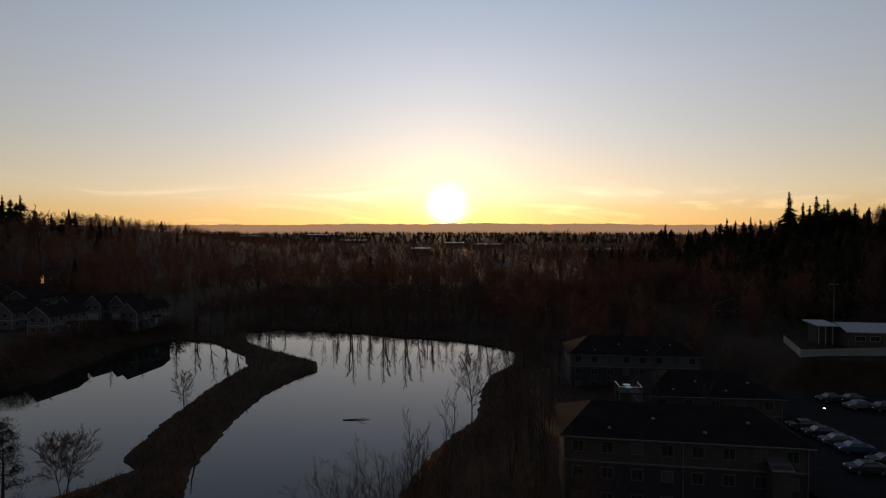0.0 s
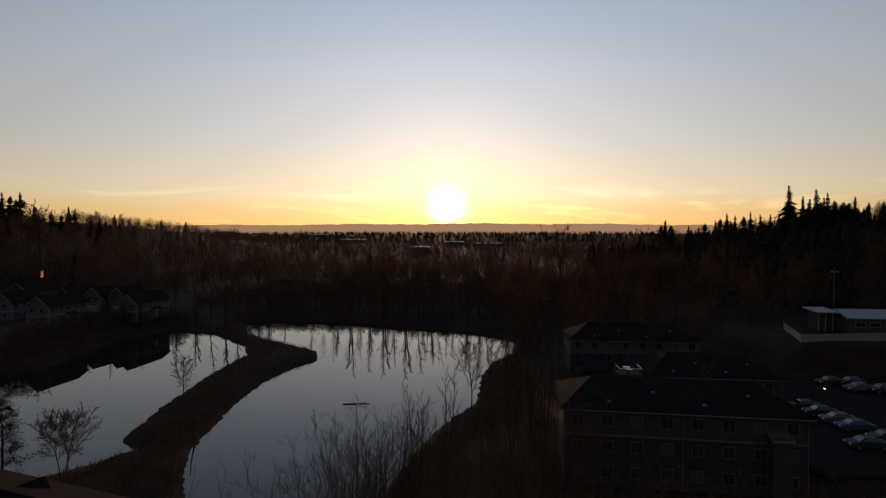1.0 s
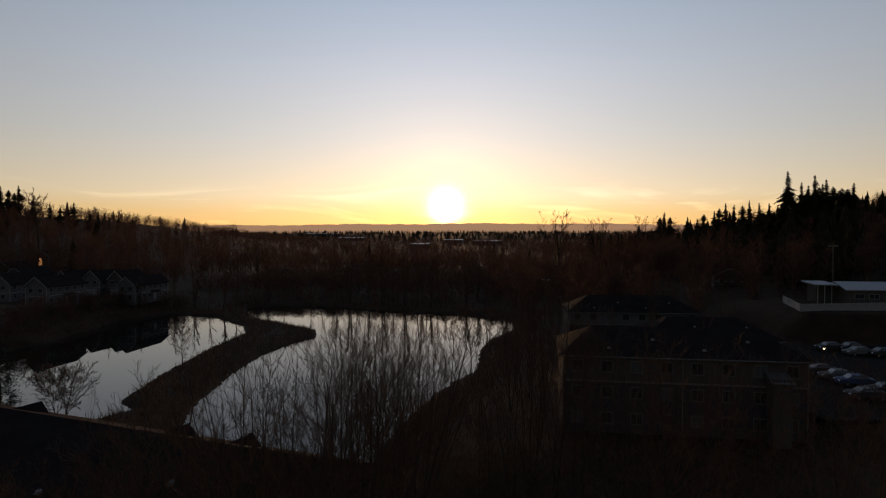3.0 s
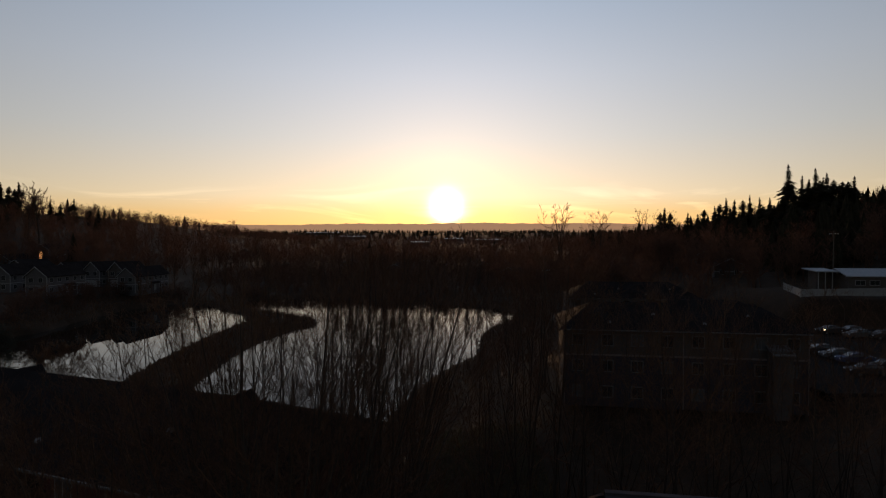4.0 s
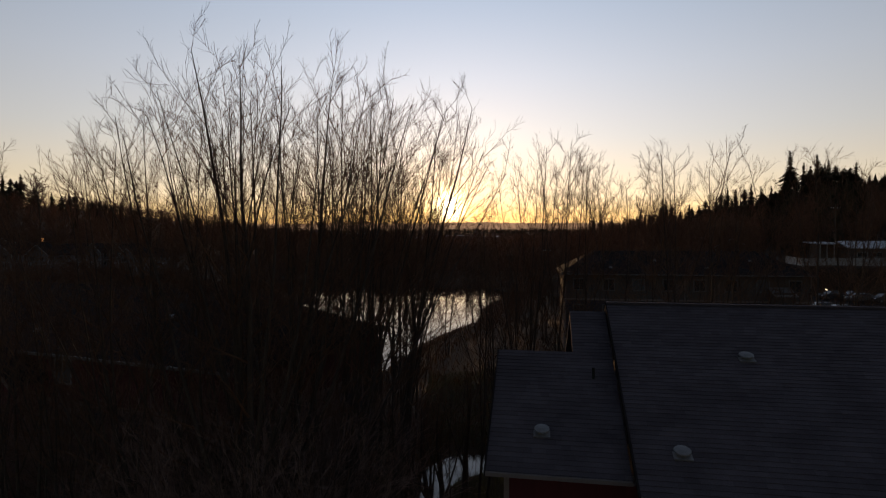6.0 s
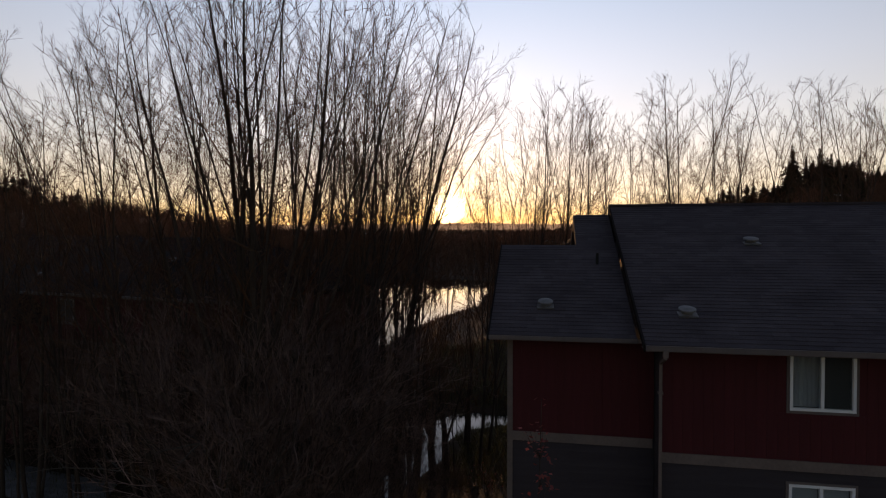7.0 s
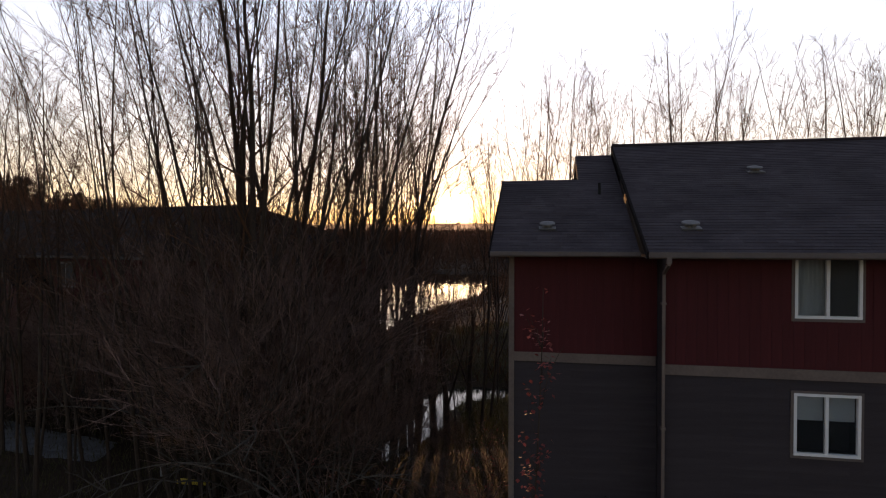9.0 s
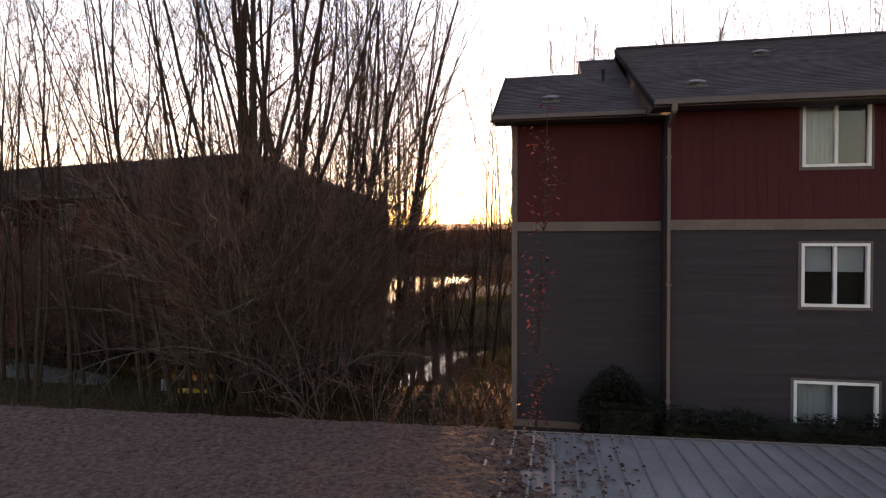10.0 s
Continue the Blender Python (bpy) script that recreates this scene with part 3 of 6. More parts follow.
    for g in cuts:
        box(bm, x, g[0], -0.006, -0.002, BAND1, EZ - 0.022)
        box(bm, g[0], g[1], -0.006, -0.002, BAND1, g[2])
        if g[3] < EZ - 0.03:
            box(bm, g[0], g[1], -0.006, -0.002, g[3], EZ - 0.022)
        x = g[1]
    if x < 8.5:
        box(bm, x, 8.5, -0.006, -0.002, BAND1, EZ - 0.022)
    part("sheathing", bm, M_red, B)
    return B


def block(name, m, label, L, D, gz, eave, ridge, cols, hip=4.0, upper=M_red, lower=M_grey, storeys=3, at=None, pipes=None, frames=M_farframe):
    """A plainer block: hip roof, bands, windows on the side that looks to -v and on its left end."""
    B = thing(name, m, label, "apartment building", "apartment buildings")
    st = (eave - gz) / storeys
    zb = eave - st
    part("lower_wall", boxes((0, L, 0, D, gz, zb)), lower, B)
    part("upper_wall", boxes((0, L, 0, D, zb, eave)), upper, B)
    part("belly_band", boxes((-0.04, L + 0.04, -0.05, D + 0.05, zb - 0.1, zb + 0.1)), M_trim, B)
    o = 0.5
    h = hip
    bm = bmesh.new()
    pts = [(-o, -o, eave), (L + o, -o, eave), (L + o, D + o, eave), (-o, D + o, eave), (h, D / 2, ridge), (L - h, D / 2, ridge)]
    v = [bm.verts.new(p) for p in pts]
    low = [bm.verts.new((p[0], p[1], p[2] - 0.18)) for p in pts[:4]]
    for f in ((v[0], v[1], v[5], v[4]), (v[1], v[2], v[5]), (v[2], v[3], v[4], v[5]), (v[3], v[0], v[4]), tuple(low[::-1]),
              (low[0], low[1], v[1], v[0]), (low[1], low[2], v[2], v[1]), (low[2], low[3], v[3], v[2]), (low[3], low[0], v[0], v[3])):
        bm.faces.new(f)
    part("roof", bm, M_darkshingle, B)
    part("gutter", boxes((-o, L + o, -o - 0.12, -o - 0.003, eave - 0.14, eave - 0.01)), M_farframe, B)
    for i, mid in enumerate(at or [(i + 0.5) * L / cols for i in range(cols)]):
        u = mid - 0.62
        for s in range(storeys):
            z = gz + st * s + st * 0.36
            w = part("window", boxes((-0.04, 1.28, -0.03, 0.02, -0.05, 1.30)), M_farframe, B)
            w.matrix_basis = Matrix.Translation((u, 0, z))
            part("frame", boxes((0, 1.24, -0.05, -0.031, 0, 0.07), (0, 1.24, -0.05, -0.031, 1.18, 1.25), (0, 0.07, -0.05, -0.031, 0.07, 1.18),
                                (1.17, 1.24, -0.05, -0.031, 0.07, 1.18), (0.59, 0.65, -0.05, -0.031, 0.07, 1.18)), frames, w)
            part("pane", boxes((0.07, 0.59, -0.04, -0.032, 0.07, 1.18), (0.65, 1.17, -0.04, -0.032, 0.07, 1.18)), M_screen if (i * 7 + s * 3) % 4 == 0 else M_dark, w)
    for u in pipes or (0.06, L / 2, L - 0.16):
        part("downspout", boxes((u, u + 0.09, -0.14, -0.052, gz, eave - 0.15)), M_trim, B)
    for i in range(4):
        u = L * (0.2 + 0.2 * i)
        f = 0.25 + 0.3 * (i % 2)
        roof_vent(B, pose(u, -o + (D / 2 + o) * f, eave + (ridge - eave) * f + 0.01, 12, 0, 0))
    return B


def entry_gable(parent, u0, u1, out, gz, eave, top):
    """A gabled entry bay that stands out from a block's front."""
    mid = (u0 + u1) / 2
    bm = boxes((u0, u1, -out, -0.055, gz, eave))
    for v in (-out, -0.055):
        q = [bm.verts.new(p) for p in ((u0, v, eave), (u1, v, eave), (mid, v, top - 0.12))]
        bm.faces.new(q)
    part("entry_bay", bm, M_red, parent, "dark red gabled entry bay")
    bm = bmesh.new()
    k = (top - eave) / (mid - u0)
    for a, b, za, zb in ((u0 - 0.35, mid, eave - 0.35 * k, top), (mid, u1 + 0.35, top, eave - 0.35 * k)):
        slab(bm, [(a, -out - 0.4, za), (b, -out - 0.4, zb), (b, 0.6, zb), (a, 0.6, za)], 0.12)
    part("entry_roof", bm, M_darkshingle, parent)
    bm = bmesh.new()
    for a, b, za, zb in ((u0 - 0.35, mid, eave - 0.35 * k, top), (mid, u1 + 0.35, top, eave - 0.35 * k)):
        slab(bm, [(a, -out - 0.45, za + 0.02), (b, -out - 0.45, zb + 0.02), (b, -out - 0.404, zb + 0.02), (a, -out - 0.404, za + 0.02)], 0.2)
    part("entry_rake", bm, M_trim, parent)


def dormer(parent, u, v0, v1, half, eave, top):
    """A gabled dormer whose face looks over the far eave."""
    bm = boxes((u - half, u + half, v0, v1, eave - 0.9, eave))
    for v in (v0, v1):
        bm.faces.new([bm.verts.new(p) for p in ((u - half, v, eave), (u + half, v, eave), (u, v, top - 0.1))])
    part("dormer_wall", bm, M_grey, parent)
    bm = bmesh.new()
    k = (top - eave) / half
    for a, b, za, zb in ((u - half - 0.3, u, eave - 0.3 * k, top), (u, u + half + 0.3, top, eave - 0.3 * k)):
        slab(bm, [(a, v0, za), (b, v0, zb), (b, v1 + 0.35, zb), (a, v1 + 0.35, za)], 0.12)
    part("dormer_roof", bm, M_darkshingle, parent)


def carport():
    e = thing("carport", pose(-0.4, 8.85, 0, 0, 0, -7.5), "low carport with ribbed metal roof and brown moss", "carport")
    zr, s, x0, x1, back = 4.63, 0.055, -12.0, 12.0, -7.2
    z = lambda y: zr - y * s
    bm = bmesh.new()
    slab(bm, [(x0, back, z(back)), (x1, back, z(back)), (x1, 0, z(0)), (x0, 0, z(0))], 0.04)
    part("roof_panel", bm, M_carport, e, "weathered ribbed metal roof")
    x = x0 + 1.1
    first = None
    while x < x1:
        if first is None:
            bm = bmesh.new()
            k = back * 0.055
            slab(bm, [(k - 0.035, back, z(back) + 0.004), (k + 0.035, back, z(back) + 0.004), (0.035, 0.0, z(0) + 0.004), (-0.035, 0.0, z(0) + 0.004)], 0.004)
            slab(bm, [(k - 0.016, back, z(back) + 0.035), (k + 0.016, back, z(back) + 0.035), (0.016, -0.01, z(0) + 0.035), (-0.016, -0.01, z(0) + 0.035)], 0.031)
            first = part("rib", bm, M_carport, e)
            first.matrix_basis = Matrix.Translation((x, 0, 0))
        else:
            shared("rib", first, e, Matrix.Translation((x, 0, 0)))
        x += 0.28
    part("edge_trim", boxes((x0, x1, 0.003, 0.05, zr - 0.16, zr + 0.02)), M_trim, e)
    part("beam", boxes((x0, x1, -0.5, -0.36, zr - 0.3, zr - 0.03)), M_pole, e)
    part("beam", boxes((x0, x1, -6.4, -6.26, zr - 0.05, zr + 0.28)), M_pole, e)
    for xx in (-11.5, -7.7, -3.9, -0.1, 3.7, 7.5, 11.3):
        part("post", boxes((xx, xx + 0.14, -0.5, -0.36, 2.6, zr - 0.3)), M_pole, e)
        part("post", boxes((xx, xx + 0.14, -6.4, -6.26, 2.6, zr - 0.05)), M_pole, e)
    # moss and litter on the shaded end
    rng = random.Random(9)
    vs, fs = [], []
    # mat of moss that buries the ribs at the shaded end
    nx, ny = 240, 92
    grid = []
    for j in range(ny + 1):
        for i in range(nx + 1):
            xx, yy = x0 + (2.3 - x0) * i / nx, -0.02 - 5.6 * j / ny
            bumps = math.sin(xx * 5.3 + yy * 2.1) * math.sin(yy * 4.7 - xx * 1.3) + 0.7 * math.sin(xx * 11.7 - yy * 7.1) * math.sin(yy * 13.1 + xx * 3.0)
            edge = min(1.0, max(0.0, (1.8 - xx + 0.2 * bumps) / 0.9))
            grid.append((xx, yy, z(yy) - 0.012 + edge * (0.064 + 0.008 * bumps + rng.uniform(0, 0.02))))
    quads = [(j * (nx + 1) + i, j * (nx + 1) + i + 1, (j + 1) * (nx + 1) + i + 1, (j + 1) * (nx + 1) + i) for j in range(ny) for i in range(nx)]
    part_np("moss_mat", grid, quads, M_moss, e, "thick mat of brown moss")
    for i in range(15000):
        u = rng.random()
        xx = x0 + (x1 - x0) * (u * 0.66)
        if xx > 0.6 and rng.random() < (xx - 0.6) / 2.6:
            continue
        yy = -rng.random() ** 0.8 * 5.5 - 0.03
        r = 0.016 + 0.034 * rng.random() ** 2
        c = len(vs)
        k = 5
        a0 = rng.random() * 6
        vs.append((xx, yy, z(yy) + 0.05 + r * 0.3))
        for j in range(k):
            a = a0 + j * math.tau / k
            rr = r * (0.7 + 0.6 * rng.random())
            vs.append((xx + rr * math.cos(a), yy + rr * math.sin(a), z(yy + rr * math.sin(a)) + 0.036))
        for j in range(k):
            fs.append((c, c + 1 + j, c + 1 + (j + 1) % k))
    tagged(part_np("moss", vs, fs, M_moss, e, "clumps of brown moss and leaf litter"), kind="stuff")


near_block()
left = block("apartment_building", pose(-43.77, 38.12, 0, 0, 0, -21), "three-storey red and grey apartment block with hip roof behind bare trees", 37.5, 12.5, 2.2, 9.75, 12.55, 6, hip=5.0, at=(7.0, 17.7, 26.15), pipes=(0.06, 14.0, 22.1, 29.2, 32.2, 37.3), frames=M_fence)
entry_gable(left, 21.3, 24.7, 1.5, 2.2, 8.6, 9.95)
for at in (9.7, 24.5, 29.8):
    dormer(left, at, 6.5, 9.6, 1.6, 10.2, 11.9)
block("apartment_building", pose(13.4, 62.4, 0, 0, 0, -9), "three-storey taupe apartment block with long dark shingled roof", 25, 11, 3.2, 11.7, 14.1, 8, hip=3.5, upper=M_housetan)
block("apartment_building", pose(32.5, 89.0, 0, 0, 0, -6), "low dark-roofed apartment block beside the parking area", 20, 12, 3.0, 8.6, 11.4, 5, hip=4.5, upper=M_housetan, storeys=2)
block("apartment_building", pose(26.5, 117.5, 0, 0, 0, -6), "pale-sided apartment block with dark roof near the pond", 26, 12, 1.6, 9.2, 12.2, 8, hip=4.5, upper=M_housegrey)
carport()


# ---- trees ----
class Tubes:
    def __init__(self):
        self.v, self.f = [], []

    def add(self, pts, r0, r1, n):
        base = len(self.v)
        m = len(pts)
        for i, p in enumerate(pts):
            d = (pts[min(i + 1, m - 1)] - pts[max(i - 1, 0)]).normalized()
            a = d.orthogonal().normalized()
            b = d.cross(a)
            r = r0 + (r1 - r0) * i / (m - 1)
            for j in range(n):
                t = j * math.tau / n
                q = p + a * (r * math.cos(t)) + b * (r * math.sin(t))
                self.v.append((q.x, q.y, q.z))
        for i in range(m - 1):
            for j in range(n):
                k = (j + 1) % n
                self.f.append((base + i * n + j, base + i * n + k, base + (i + 1) * n + k, base + (i + 1) * n + j))

    def spike(self, p, tip, r):
        """A thin three-sided twig that ends in a point."""
        c = len(self.v)
        d = (tip - p).normalized()
        a = d.orthogonal().normalized()
        b = d.cross(a)
        for j in range(3):
            t = j * math.tau / 3
            n = p + a * (r * math.cos(t)) + b * (r * math.sin(t))
            self.v.append((n.x, n.y, n.z))
        self.v.append((tip.x, tip.y, tip.z))
        self.f.extend(((c, c + 1, c + 3), (c + 1, c + 2, c + 3), (c + 2, c, c + 3)))


def limb(rng, start, way, length, segs, wander, lift):
    pts, p, d = [start.copy()], start.copy(), way.normalized()
    for i in range(segs):
        d = (d + Vector((rng.gauss(0, wander), rng.gauss(0, wander), rng.gauss(0, wander * 0.6) + lift))).normalized()
        p = p + d * (length / segs)
        pts.append(p.copy())
    return pts


def sideways(rng, d, angle):
    a = d.orthogonal().normalized()
    b = d.cross(a)
    t = rng.random() * math.tau
    side = a * math.cos(t) + b * math.sin(t)
    return (d * math.cos(angle) + side * math.sin(angle)).normalized()


def bare_tree(name, label, seed, h, stems=3, lean=0.22, r=0.13, branches=22, twigs=9, fine=4, low=0.25, group="bare trees", mat=None, category="tree", twig_r=0.008, light=False, wander=0.032, spread=(0.36, 0.68), branch_wander=0.08, reach=1.0, lift=0.07):
    """A leafless tree with its base at the origin: stems, limbs, twigs."""
    rng = random.Random(seed)
    stem, crown = Tubes(), Tubes()
    for s in range(stems):
        a = s * math.tau / stems + rng.uniform(-0.6, 0.6)
        ln = lean * rng.uniform(0.2, 1.2) if stems > 1 else 0.05
        hh = h * rng.uniform(0.72, 1.0) if s else h
        st = Vector((0.25 * math.cos(a), 0.25 * math.sin(a), -0.3)) if stems > 1 else Vector((0, 0, -0.3))
        segs = 12
        pts = limb(rng, st, Vector((math.cos(a) * ln, math.sin(a) * ln, 1)), hh + 0.3, segs, wander, 0.025)
        rr = r * rng.uniform(0.6, 1.0)
        stem.add(pts[:len(pts) // 2 + 1], rr, rr * 0.68, 7)
        stem.add(pts[len(pts) // 2:], rr * 0.68, rr * 0.1, 7)
        for b in range(branches):
            f = low + (0.97 - low) * (b + rng.random()) / branches
            i = min(int(f * segs), segs - 1)
            p = pts[i].lerp(pts[i + 1], f * segs - i)
            d = (pts[i + 1] - pts[i]).normalized()
            bl = h * (0.08 + 0.19 * rng.random()) * (1.2 - 0.92 * f) * reach + 0.4
            br = max(twig_r * 1.8, rr * (1 - f) * 0.42)
            bp = limb(rng, p, sideways(rng, d, rng.uniform(*spread)), bl, 5, branch_wander, lift)
            crown.add(bp[::2] + [bp[-1]] if light else bp, br, twig_r, 3 if light else 4)
            for t in range(twigs):
                g = 0.2 + 0.8 * (t + rng.random()) / twigs
                j = min(int(g * 5), 4)
                q = bp[j].lerp(bp[j + 1], min(1, g * 5 - j))
                tl = bl * rng.uniform(0.2, 0.5) + 0.15
                tp = limb(rng, q, sideways(rng, (bp[j + 1] - bp[j]).normalized(), rng.uniform(0.35, 0.8)), tl, 3, 0.11, lift + 0.02)
                crown.add([tp[0], tp[2], tp[3]], twig_r, twig_r * 0.4, 3)
                for u in range(fine):
                    w = tp[1 + u % 2].lerp(tp[2 + u % 2 - (1 if u % 2 == 1 else 0)], rng.random())
                    up = limb(rng, w, sideways(rng, (tp[2] - tp[1]).normalized(), rng.uniform(0.4, 0.9)), tl * rng.uniform(0.4, 0.8), 1, 0.1, 0.05)
                    crown.add(up, twig_r * 0.6, twig_r * 0.3, 3)
    e = thing(name, Matrix.Identity(4), label, category, group)
    part_np("trunk", stem.v, stem.f, M_bark if mat is None else mat, e)
    part_np("crown", crown.v, crown.f, M_twig if mat is None else mat, e, "fine leafless branches and twigs")
    return e


def twiggy(crown, rng, pts, count, tw_len, r):
    """Fine straight twigs along a branch, each a thin spike."""
    m = len(pts) - 1
    for k in range(count):
        g = 0.1 + 0.9 * (k + rng.random()) / count
        j = min(int(g * m), m - 1)
        p = pts[j].lerp(pts[j + 1], g * m - j)
        d = sideways(rng, (pts[j + 1] - pts[j]).normalized(), rng.uniform(0.25, 0.75))
        d.z += 0.2
        d.normalize()
        l = tw_len * rng.uniform(0.5, 1.2) * (1.1 - 0.35 * g)
        crown.spike(p, p + d * l, r)
        for f in (0.35, 0.6):
            e = sideways(rng, d, rng.uniform(0.35, 0.7))
            e.z += 0.15
            q = p + d * (l * f)
            crown.spike(q, q + e.normalized() * (l * rng.uniform(0.3, 0.55)), r * 0.7)


def alder(label, seed, h, stems=2, lean=0.08, r=0.17, forks=1, branches=17, boughs=6, twigs=5, low=0.36, wide=0.29, twig_r=0.0052, name="alder_tree", group="bare trees", category="tree", mats=None, wander=0.03):
    """A tall leafless tree: upright stems that fork, spreading limbs, and a rounded crown of fine twigs."""
    rng = random.Random(seed)
    stem, crown = Tubes(), Tubes()
    segs = 14
    leaders = []
    for s in range(stems):
        a = s * math.tau / stems + rng.uniform(-0.5, 0.5)
        ln = lean * rng.uniform(0.5, 1.3) if stems > 1 else 0.02
        hh = h if s == 0 else h * rng.uniform(0.85, 0.97)
        st = Vector((0.28 * math.cos(a), 0.28 * math.sin(a), -0.3)) if stems > 1 else Vector((0, 0, -0.3))
        pts = limb(rng, st, Vector((math.cos(a) * ln, math.sin(a) * ln, 1)), hh + 0.3, segs, wander, 0.01)
        rr = r * (1.0 if s == 0 else rng.uniform(0.6, 0.9))
        leaders.append((pts, rr, rr * 0.5))
        for k in range(forks):
            i = rng.randrange(3, 9)
            turn = k * math.tau / forks + rng.uniform(-0.6, 0.6)
            d, open_by = (pts[i + 1] - pts[i]).normalized(), rng.uniform(0.2, 0.42)
            way = d * math.cos(open_by) + Vector((math.cos(turn), math.sin(turn), 0)) * math.sin(open_by)
            rest = (h * rng.uniform(0.88, 1.0) - pts[i].z) * 1.03
            r0 = rr * (1 - 0.06 * i) * rng.uniform(0.4, 0.6)
            leaders.append((limb(rng, pts[i], way, rest, segs, wander * 1.2, 0.028), r0, r0 * 0.55))
    for pts, rr, rm in leaders:
        half = segs // 2
        stem.add(pts[:half + 1], rr, rm, 7)
        stem.add(pts[half:], rm, 0.01, 6)
        turn = rng.random() * 6.28
        whole = pts[-1].z - pts[0].z
        count = max(6, int(branches * whole / h))
        for b in range(count):
            g0 = ((b + rng.random()) / count) ** 0.75
            g0 = max(0.06, 1 - (1 - g0) * (1 - max(0.0, low - pts[0].z / h)))
            i = min(int(g0 * segs), segs - 1)
            p = pts[i].lerp(pts[i + 1], g0 * segs - i)
            f = min(0.99, p.z / h)
            d = (pts[i + 1] - pts[i]).normalized()
            turn += 2.4 + rng.uniform(-0.9, 0.9)
            ang = (1.25 - 0.6 * f) * rng.uniform(0.7, 1.15)
            out = Vector((math.cos(turn), math.sin(turn), 0))
            way = d * math.cos(ang) + out * math.sin(ang)
            dome = min(1.0, (f - low + 0.16) * 3.0) * max(0.0, 1.0 - f) ** 0.6
            bl = h * wide * max(0.0, dome) * rng.uniform(0.4, 1.15) + 0.6
            br = min(rr * 0.5, max(twig_r * 1.9, rr * 0.42 * (1.05 - f)))
            bp = limb(rng, p, way, bl, 6, 0.07, 0.035)
            crown.add(bp[:4], br, br * 0.55, 5)
            crown.add(bp[3:], br * 0.55, twig_r * 0.9, 4)
            nb = max(2, int(boughs * min(1.0, bl / (h * 0.14))))
            for t in range(nb):
                g = 0.15 + 0.83 * (t + rng.random()) / nb
                j = min(int(g * 6), 5)
                q = bp[j].lerp(bp[j + 1], g * 6 - j)
                tl = bl * rng.uniform(0.25, 0.6) * (1.15 - 0.6 * g) + 0.3
                tp = limb(rng, q, sideways(rng, (bp[j + 1] - bp[j]).normalized(), rng.uniform(0.45, 0.95)), tl, 3, 0.07, 0.06)
                crown.add(tp, max(twig_r * 1.2, br * 0.3), twig_r * 0.7, 3)
                twiggy(crown, rng, tp, twigs, 0.3 + 0.3 * tl, twig_r)
            twiggy(crown, rng, bp[2:], twigs + 2, 0.3 + 0.18 * bl, twig_r)
        twiggy(crown, rng, pts[-5:], 3 * twigs, 0.8, twig_r)
    e = thing(name, Matrix.Identity(4), label, category, group)
    e["top"] = max(v[2] for v in crown.v)
    trunk_mat, twig_mat = mats or (M_bark, M_twig)
    part_np("trunk", stem.v, stem.f, trunk_mat, e)
    part_np("crown", crown.v, crown.f, twig_mat, e, "fine leafless branches and twigs")
    return e


def place(proto, spots):
    """Puts the prototype on the first spot (x, y, turn, scale, tilt) and copies of it on the rest."""
    for i, (x, y, turn, sc, tilt) in enumerate(spots):
        m = Matrix.Translation((x, y, float(height(x, y)))) @ Matrix.Rotation(tilt, 4, "Y") @ Matrix.Rotation(turn, 4, "Z")
        o = proto if i == 0 else copy_thing(proto, m)
        o.matrix_basis = m @ Matrix.Scale(sc, 4)


def bearing(b, d):
    """A spot at distance d ahead of the path, b its sideways slope."""
    return b * d, d


